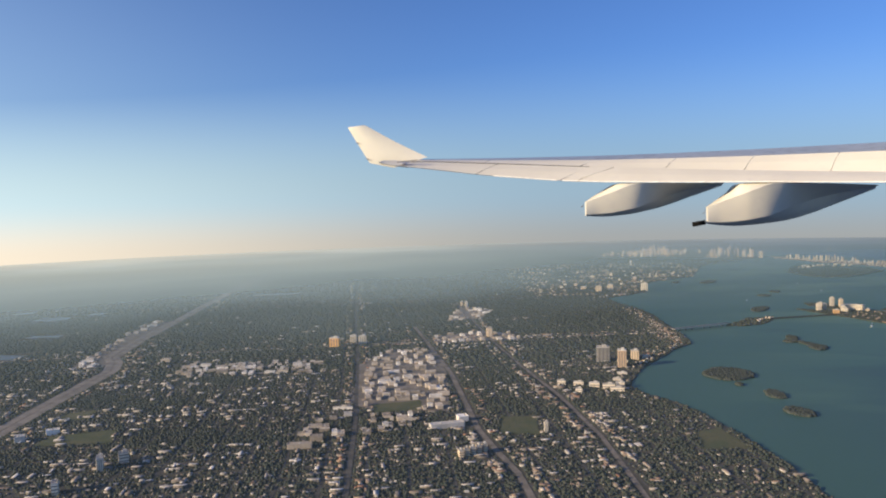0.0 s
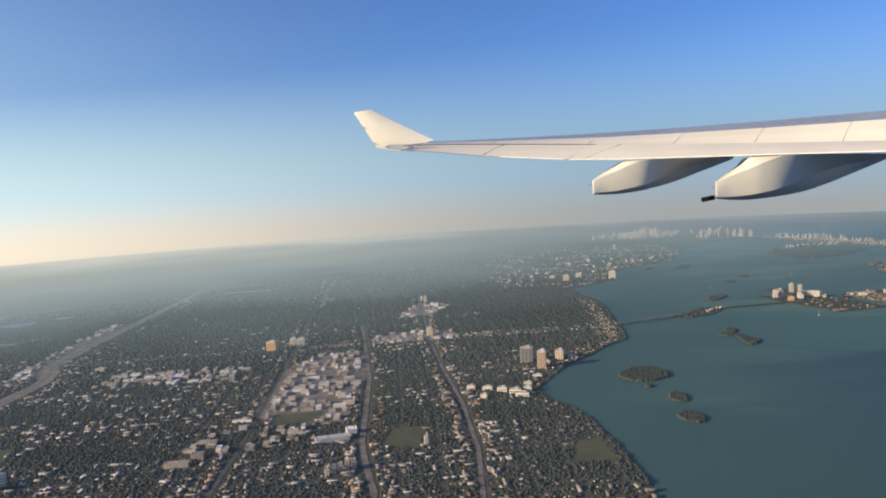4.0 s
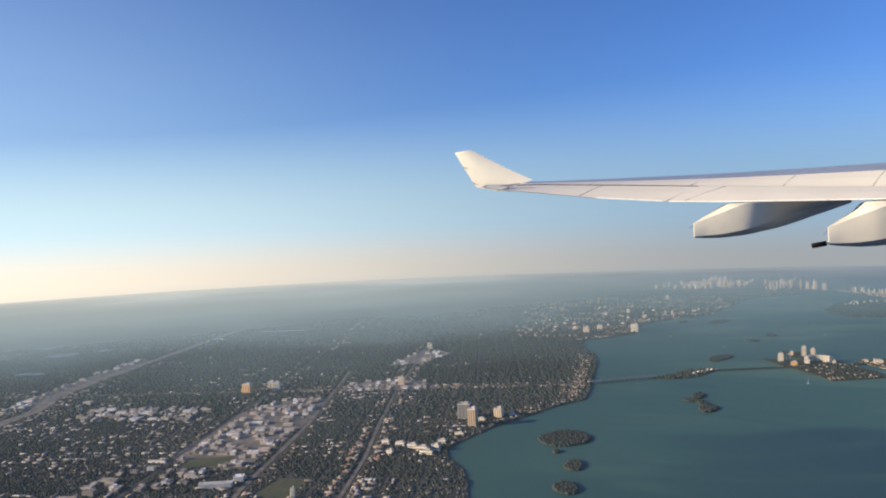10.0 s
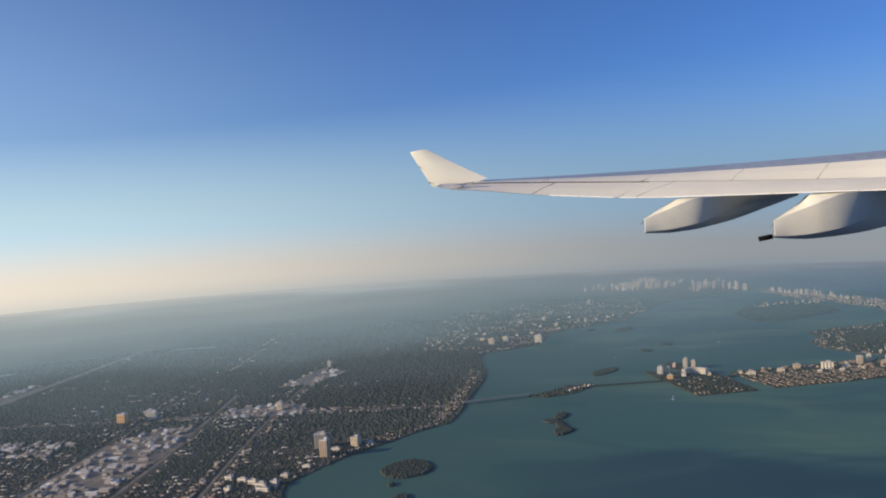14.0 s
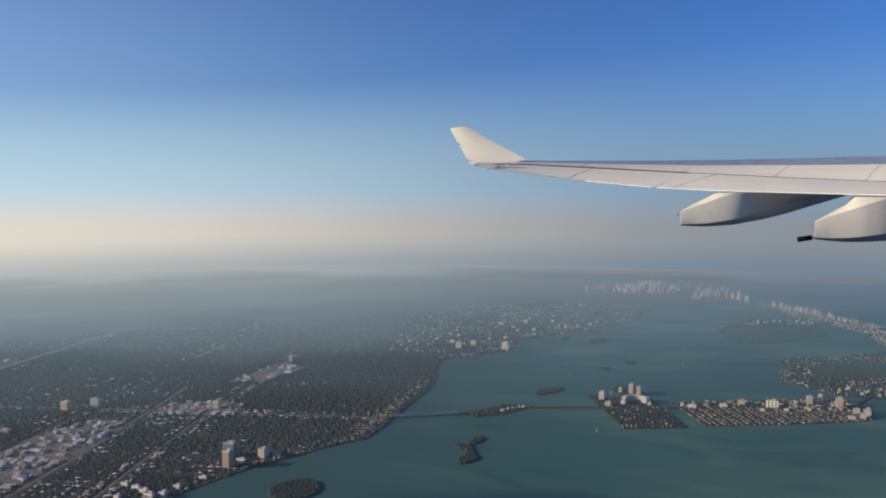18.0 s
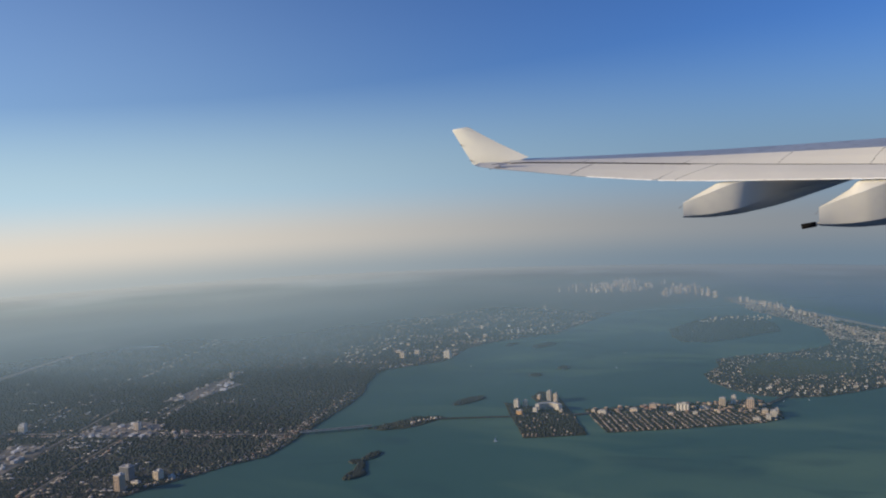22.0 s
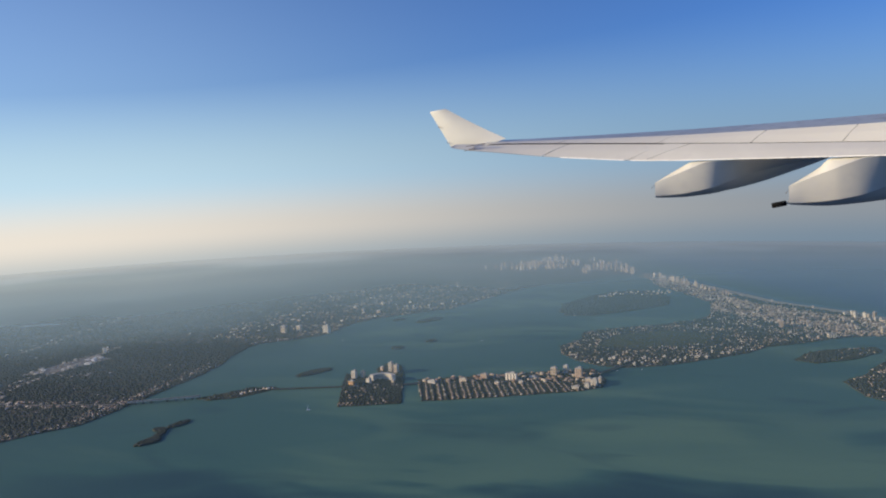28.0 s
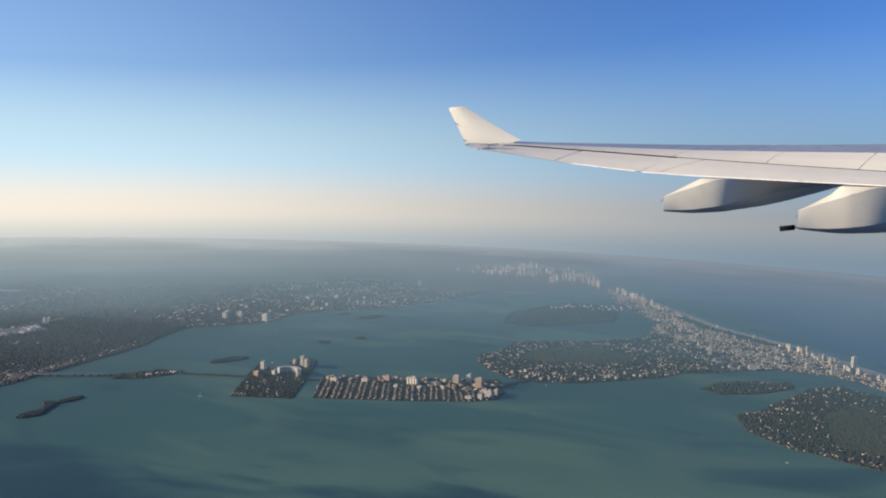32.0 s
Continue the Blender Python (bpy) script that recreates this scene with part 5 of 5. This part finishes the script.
def boat(x, y, size, turn, sail):
    t = thing("sailing_boat" if sail else "motor_boat", pose(*lay(x, y), 0, 0, 0, turn), "white sailing boat with a raised sail on the bay" if sail else "small white motor boat on the bay", "boat", "boats on the bay")
    bm = bmesh.new()
    prof = [(-0.5, 0.16), (-0.1, 0.2), (0.25, 0.14), (0.5, 0.0)]
    up = [bm.verts.new((px * size, w * size, 0.16 * size)) for px, w in prof] + [bm.verts.new((px * size, -w * size, 0.16 * size)) for px, w in reversed(prof[:-1])]
    dn = [bm.verts.new((v.co.x * 0.85, v.co.y * 0.6, -0.04 * size)) for v in up]
    bm.faces.new(up)
    for i in range(len(up)):
        j = (i + 1) % len(up)
        bm.faces.new((up[i], up[j], dn[j], dn[i]))
    hull = new("hull", mesh_of(bm, HULL))
    hull.parent = t
    bm = bmesh.new()
    if sail:
        vs = [bm.verts.new(p) for p in ((0, -0.01, 0.2 * size), (0, -0.01, 1.3 * size), (-0.45 * size, -0.01, 0.25 * size), (0, 0.02, 0.2 * size), (0, 0.02, 1.3 * size), (-0.45 * size, 0.02, 0.25 * size))]
        for f in ((0, 1, 2), (3, 5, 4), (0, 3, 4, 1), (1, 4, 5, 2), (2, 5, 3, 0)):
            bm.faces.new([vs[i] for i in f])
    else:
        bmesh.ops.create_cube(bm, size=1.0, matrix=Matrix.Translation((-0.05 * size, 0, 0.24 * size)) @ Matrix.Diagonal((0.35 * size, 0.24 * size, 0.18 * size, 1)))
    top = new("sail" if sail else "cabin", mesh_of(bm, HULL))
    top.parent = t


boat(28.5, 50.9, 2.6, 30, True)
for x, y, s, a in ((35.5, 71.5, 1.6, 10), (26.4, 66.2, 1.4, 120), (36.3, 78, 1.5, 60), (46.3, 60.6, 1.3, 10), (47.9, 60.9, 1.3, 40), (23.2, 72.5, 1.5, 80), (61.0, 49.5, 1.5, 0), (43.0, 84, 1.4, 0)):
    boat(x, y, s, a, False)

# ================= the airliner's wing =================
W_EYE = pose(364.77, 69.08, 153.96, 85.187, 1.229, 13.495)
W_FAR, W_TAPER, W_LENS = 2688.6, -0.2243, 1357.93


def wp(a, b, c=0.0):
    """A point of the wing: a along the span, b up across it, c back in depth; the root side stands nearer."""
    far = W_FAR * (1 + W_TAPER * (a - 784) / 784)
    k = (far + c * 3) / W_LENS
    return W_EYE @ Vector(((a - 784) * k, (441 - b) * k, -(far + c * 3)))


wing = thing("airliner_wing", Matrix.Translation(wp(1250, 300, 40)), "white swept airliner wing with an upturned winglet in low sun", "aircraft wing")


def lerp_line(pts, a):
    for (x0, y0), (x1, y1) in zip(pts, pts[1:]):
        if a <= x1:
            return y0 + (y1 - y0) * (a - x0) / (x1 - x0)
    (x0, y0), (x1, y1) = pts[-2:]
    return y1 + (y1 - y0) / (x1 - x0) * (a - x1)


TOPLINE = [(870, 276), (932, 274.5), (1100, 270.5), (1250, 266), (1400, 259.5), (1568, 251), (1900, 232)]
CREST = [(870, 279), (932, 277.5), (1100, 277), (1250, 275.5), (1400, 271.5), (1568, 266), (1900, 253)]
HINGE = [(870, 283), (932, 281), (1100, 285.5), (1240, 290), (1400, 294), (1568, 297), (1900, 302)]
TRAIL = [(870, 290.5), (932, 297), (1020, 307), (1150, 316.5), (1195, 319.5), (1300, 320.5), (1568, 322), (1900, 326)]


def sheet(name, upper, lower, a0, a1, c0, c1, thick, mat, skew=0.0, label="", steps=10, gap0=0.0, gap1=0.0):
    """A panel of the wing between two lines, with thickness; its ends slant by skew."""
    bm = bmesh.new()
    rows = []
    for i in range(steps + 1):
        f = i / steps
        lean = skew[0] + (skew[1] - skew[0]) * f if isinstance(skew, tuple) else skew
        at, al = a0 + (a1 - a0) * f + lean / 2, a0 + (a1 - a0) * f - lean / 2
        bt, bl = lerp_line(upper, at) + gap0, lerp_line(lower, al) - gap1
        mid_b = (bt + bl) / 2 - 0.06 * (bl - bt)
        ring = [wp(at, bt, c0), wp((at + al) / 2, mid_b, (c0 + c1) / 2), wp(al, bl, c1), wp(al, bl + 0.4, c1 + thick), wp((at + al) / 2, mid_b + 1, (c0 + c1) / 2 + thick), wp(at, bt + 1, c0 + thick)]
        rows.append([bm.verts.new(p) for p in ring])
    for r, q in zip(rows, rows[1:]):
        for i in range(6):
            j = (i + 1) % 6
            bm.faces.new((r[i], r[j], q[j], q[i]))
    bm.faces.new(rows[0])
    bm.faces.new(list(reversed(rows[-1])))
    return part(name, bm, mat, wing, label)


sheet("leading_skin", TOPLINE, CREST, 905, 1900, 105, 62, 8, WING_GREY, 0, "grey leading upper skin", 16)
# dark sheet behind the panels: the shade in their gaps as colour
sheet("gap_shade", CREST, TRAIL, 880, 1890, 84, 34, 6, WING_DARK, 0, "dark sheet painting the shade in the panel gaps", 16, 2, 3)
for a0, a1, lean in ((885, 1030, (34, 46)), (1030, 1193, (46, 63)), (1193, 1231, (63, 82))):
    sheet("aileron" if a1 < 1200 else "flap_end", HINGE, TRAIL, a0 + 1.1, a1 - 1.1, 26, 0, 5, WING_WHITE, lean, "", 8, 1.4 if a1 < 1200 else 0.4)
sheet("flap", HINGE, TRAIL, 1232.4, 1880, 24, 0, 5, WING_WHITE, (82, 40), "", 14, 0.5)
cuts = [885, 1040, 1226, 1392, 1556, 1745, 1880]
for a0, a1 in zip(cuts, cuts[1:]):
    sheet("spoiler_panel", CREST, HINGE, a0 + 0.7, a1 - 0.7, 60, 42, 5, WING_WHITE, 12 if a0 < 1000 else (12, 30) if a0 < 1100 else 28, "", 8, 0, 0.6)
# trailing edge strips; the sun's glint is painted by the whiter material
for a0, a1 in ((1040, 1155), (1166, 1880)):
    bm = bmesh.new()
    rows = []
    for i in range(9):
        a = a0 + (a1 - a0) * i / 8
        b = lerp_line(TRAIL, a)
        rows.append([bm.verts.new(wp(a, b + db, c)) for db, c in ((-1.0, -0.4), (0.9, -0.8), (0.9, 5), (-1.0, 5))])
    for r, q in zip(rows, rows[1:]):
        for i in range(4):
            bm.faces.new((r[i], r[(i + 1) % 4], q[(i + 1) % 4], q[i]))
    bm.faces.new(rows[0])
    bm.faces.new(list(reversed(rows[-1])))
    part("trailing_edge", bm, WING_EDGE_LIT, wing, "thin trailing edge whitened as if catching the sun")

# winglet, a thin flat blade with a crisp outline
bm = bmesh.new()
rows = []
for f in (0.0, 0.06, 0.14, 0.3, 0.5, 0.7, 0.88, 0.97, 1.0):
    if f < 0.14:
        ta, tb = 880 - 41 * f / 0.14, 291 - 8 * f / 0.14
    else:
        q = (f - 0.14) / 0.86
        ta, tb = 839 - 36.5 * q, 283 - 62.5 * q
    la, lb = 938 - 105.5 * f - 5 * f * (1 - f), 271.5 - 55 * f + 5 * f * (1 - f)
    if f > 0.98:
        ta, la, lb = ta + 1.5, la - 2.5, lb - 0.3
    ring = [wp(p * ta + (1 - p) * la, p * tb + (1 - p) * lb, c + 58) for p, c in ((1, 20), (0.7, 17.2), (0.3, 16.8), (0, 19.5), (0, 22), (0.5, 26), (1, 22))]
    rows.append([bm.verts.new(p) for p in ring])
for r, q in zip(rows, rows[1:]):
    for i in range(7):
        j = (i + 1) % 7
        bm.faces.new((r[i], r[j], q[j], q[i]))
for cap in (bm.faces.new(rows[0]), bm.faces.new(list(reversed(rows[-1])))):
    for e in cap.edges:
        e.smooth = False
for r, q in zip(rows, rows[1:]):
    for i in (0, 3, 4, 6):
        bm.edges.get((r[i], q[i])).smooth = False
part("winglet", bm, WING_WHITE, wing, "upturned white winglet", True)
bm = bmesh.new()
low = [bm.verts.new(wp(a, b, c)) for a, b, c in ((842, 284, 12), (850, 287, 12), (872, 290.5, 12), (892, 293, 12), (905, 283, 40), (880, 280, 30), (852, 280, 22))]
low2 = [bm.verts.new(wp(a, b + 0.3, c)) for a, b, c in ((842, 284, 18), (850, 287, 18), (872, 290.5, 18), (892, 293, 18), (905, 283, 46), (880, 280, 36), (852, 280, 28))]
bm.faces.new(low)
bm.faces.new(list(reversed(low2)))
for i in range(7):
    j = (i + 1) % 7
    bm.faces.new((low[i], low[j], low2[j], low2[i]))
part("wing_tip", bm, WING_WHITE, wing, "white wing tip below the winglet")
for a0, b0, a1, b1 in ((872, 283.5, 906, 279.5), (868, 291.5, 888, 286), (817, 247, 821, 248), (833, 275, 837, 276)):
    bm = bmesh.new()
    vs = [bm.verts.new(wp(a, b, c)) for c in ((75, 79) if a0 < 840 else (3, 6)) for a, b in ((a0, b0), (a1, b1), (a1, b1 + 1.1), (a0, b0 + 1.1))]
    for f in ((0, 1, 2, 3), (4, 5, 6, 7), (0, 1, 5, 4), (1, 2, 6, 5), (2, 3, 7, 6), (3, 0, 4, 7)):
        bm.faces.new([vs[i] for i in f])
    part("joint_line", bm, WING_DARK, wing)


def fairing(stations, label):
    """A flap track fairing with creased sides: span place, top, ridge, knuckle, bottom, near and far depth."""
    fine = []
    for p, q in zip(stations, stations[1:]):
        fine += [tuple(u + (v - u) * k / 3 for u, v in zip(p, q)) for k in range(3)]
    fine.append(stations[-1])
    for _ in range(1):
        fine = [fine[0]] + [(m[0],) + tuple((u + 2 * v + w) / 4 for u, v, w in zip(l[1:], m[1:], n[1:])) for l, m, n in zip(fine, fine[1:], fine[2:])] + [fine[-1]]
    bm = bmesh.new()
    rows = []
    for a, t, r, k, b, cn, cf in fine:
        g = min(1.0, max(0.0, (a - fine[0][0]) / (fine[-1][0] - fine[0][0]) * 2.4 - 1.0))
        g = g * g * (3 - 2 * g)
        kc = cn + (0.2 + 0.58 * g) * (cf - cn)
        ring = [(cf, t), (cn + 0.14 * (cf - cn), t + 0.02 * (r - t)), (cn, r), ((cn + kc) / 2 - 0.8, (r + k) / 2), (kc, k), (kc + 0.1 * (cf - kc), k + 0.4 * (b - k)),
                (kc + 0.3 * (cf - kc), k + 0.85 * (b - k)), ((kc + cf) / 2, b), (cf - 0.2 * (cf - kc), k + 0.7 * (b - k)), (cf, k)]
        rows.append([bm.verts.new(wp(a, v, u)) for u, v in ring])
    n = len(rows[0])
    for p, q in zip(rows, rows[1:]):
        for i in range(n):
            j = (i + 1) % n
            bm.faces.new((p[i], p[j], q[j], q[i]))
        edge = bm.edges.get((p[2], q[2]))
        edge.smooth = False
        bm.edges.get((p[4], q[4])).smooth = False
        bm.edges.get((p[0], q[0])).smooth = False
    for cap in (bm.faces.new(rows[0]), bm.faces.new(list(reversed(rows[-1])))):
        for e in cap.edges:
            e.smooth = False
    return part("flap_track_fairing", bm, WING_WHITE, wing, label, True)


f1 = fairing([(1209.5, 358, 358.5, 382, 384.5, -2, 8), (1230, 347, 351, 381, 385, -2, 30), (1255, 333, 342, 379.5, 385, -3, 44), (1275, 322.6, 334.5, 376.5, 383.5, -4, 52), (1305, 322, 323.6, 371, 380.5, -4, 60),
              (1330, 322, 322.8, 364, 376, 0, 72), (1382, 321, 322, 345, 364.5, 16, 104), (1440, 320, 321, 331, 346.5, 42, 124), (1512, 318, 318.5, 320, 323, 84, 110)], "white canoe-shaped fairing under the flap")
f2 = fairing([(1449.5, 371, 371.5, 401, 404, -3, 8), (1475, 358, 363, 401.5, 406, -3, 34), (1505, 340, 352, 400.5, 407.5, -4, 50), (1522, 324, 347, 399, 407.5, -5, 58), (1545, 323, 339, 396.5, 406.5, -6, 66), (1588, 323, 324.6, 389, 403, -4, 78),
              (1640, 322.6, 324, 370, 396.5, 4, 112), (1700, 322.6, 324, 355, 383, 24, 144), (1780, 322.6, 324, 337, 358, 58, 156), (1862, 323, 324, 326, 330, 104, 132)], "larger white canoe-shaped fairing under the flap")
# aft edges of the fairings, their sunlit look put into the colour
for a, b, w, c in ((1208.6, 371, 1.0, -2), (1448.6, 387.5, 1.0, -3)):
    bm = bmesh.new()
    vs = [bm.verts.new(wp(p, q, c + r + e)) for r in (0, 6) for p, q, e in ((a - 1.2, b - 13.5, 0), (a + 2.2, b - 13.5, -9), (a + 5.2, b + 14, -9), (a + 1.8, b + 14, 0))]
    for f in ((0, 1, 2, 3), (4, 5, 6, 7), (0, 1, 5, 4), (1, 2, 6, 5), (2, 3, 7, 6), (3, 0, 4, 7)):
        bm.faces.new([vs[i] for i in f])
    part("end_plate", bm, WING_EDGE_LIT, f1 if a < 1300 else f2, "fairing end edge whitened as if catching the sun")


def tube(name, p, q, r, mat, parent, label=""):
    p, q = Vector(p), Vector(q)
    m = Matrix.Translation((p + q) / 2) @ (q - p).to_track_quat("Z", "Y").to_matrix().to_4x4()
    bm = bmesh.new()
    bmesh.ops.create_cone(bm, cap_ends=True, segments=12, radius1=r, radius2=r, depth=(q - p).length, matrix=m)
    return part(name, bm, mat, parent, label, True)


tube("drain_pipe", wp(1443, 401, 0), wp(1452, 399, 4), 4.2, WING_WHITE, wing)
tube("drain_mast", wp(1418, 405, -2), wp(1444, 401, 0), 7.4, RUBBER, wing, "black rubber-tipped fuel drain mast")
for a, b in ((1206, 365), (1446, 381)):
    tube("static_wick", wp(a - 4, b + 3, 8), wp(a + 3, b - 3, 8), 0.7, WING_DARK, wing)

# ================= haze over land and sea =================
# one sheet above the ground; the distance haze is in its colour
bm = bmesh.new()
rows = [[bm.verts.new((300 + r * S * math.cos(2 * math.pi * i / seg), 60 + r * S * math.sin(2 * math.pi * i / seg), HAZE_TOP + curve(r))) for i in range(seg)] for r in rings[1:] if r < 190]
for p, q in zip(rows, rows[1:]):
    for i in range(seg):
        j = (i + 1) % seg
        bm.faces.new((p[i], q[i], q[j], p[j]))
tagged(new("haze", mesh_of(bm, haze_material(), True)), "sheet over land and sea painted as thin grey evening haze", "haze", "", "stuff")
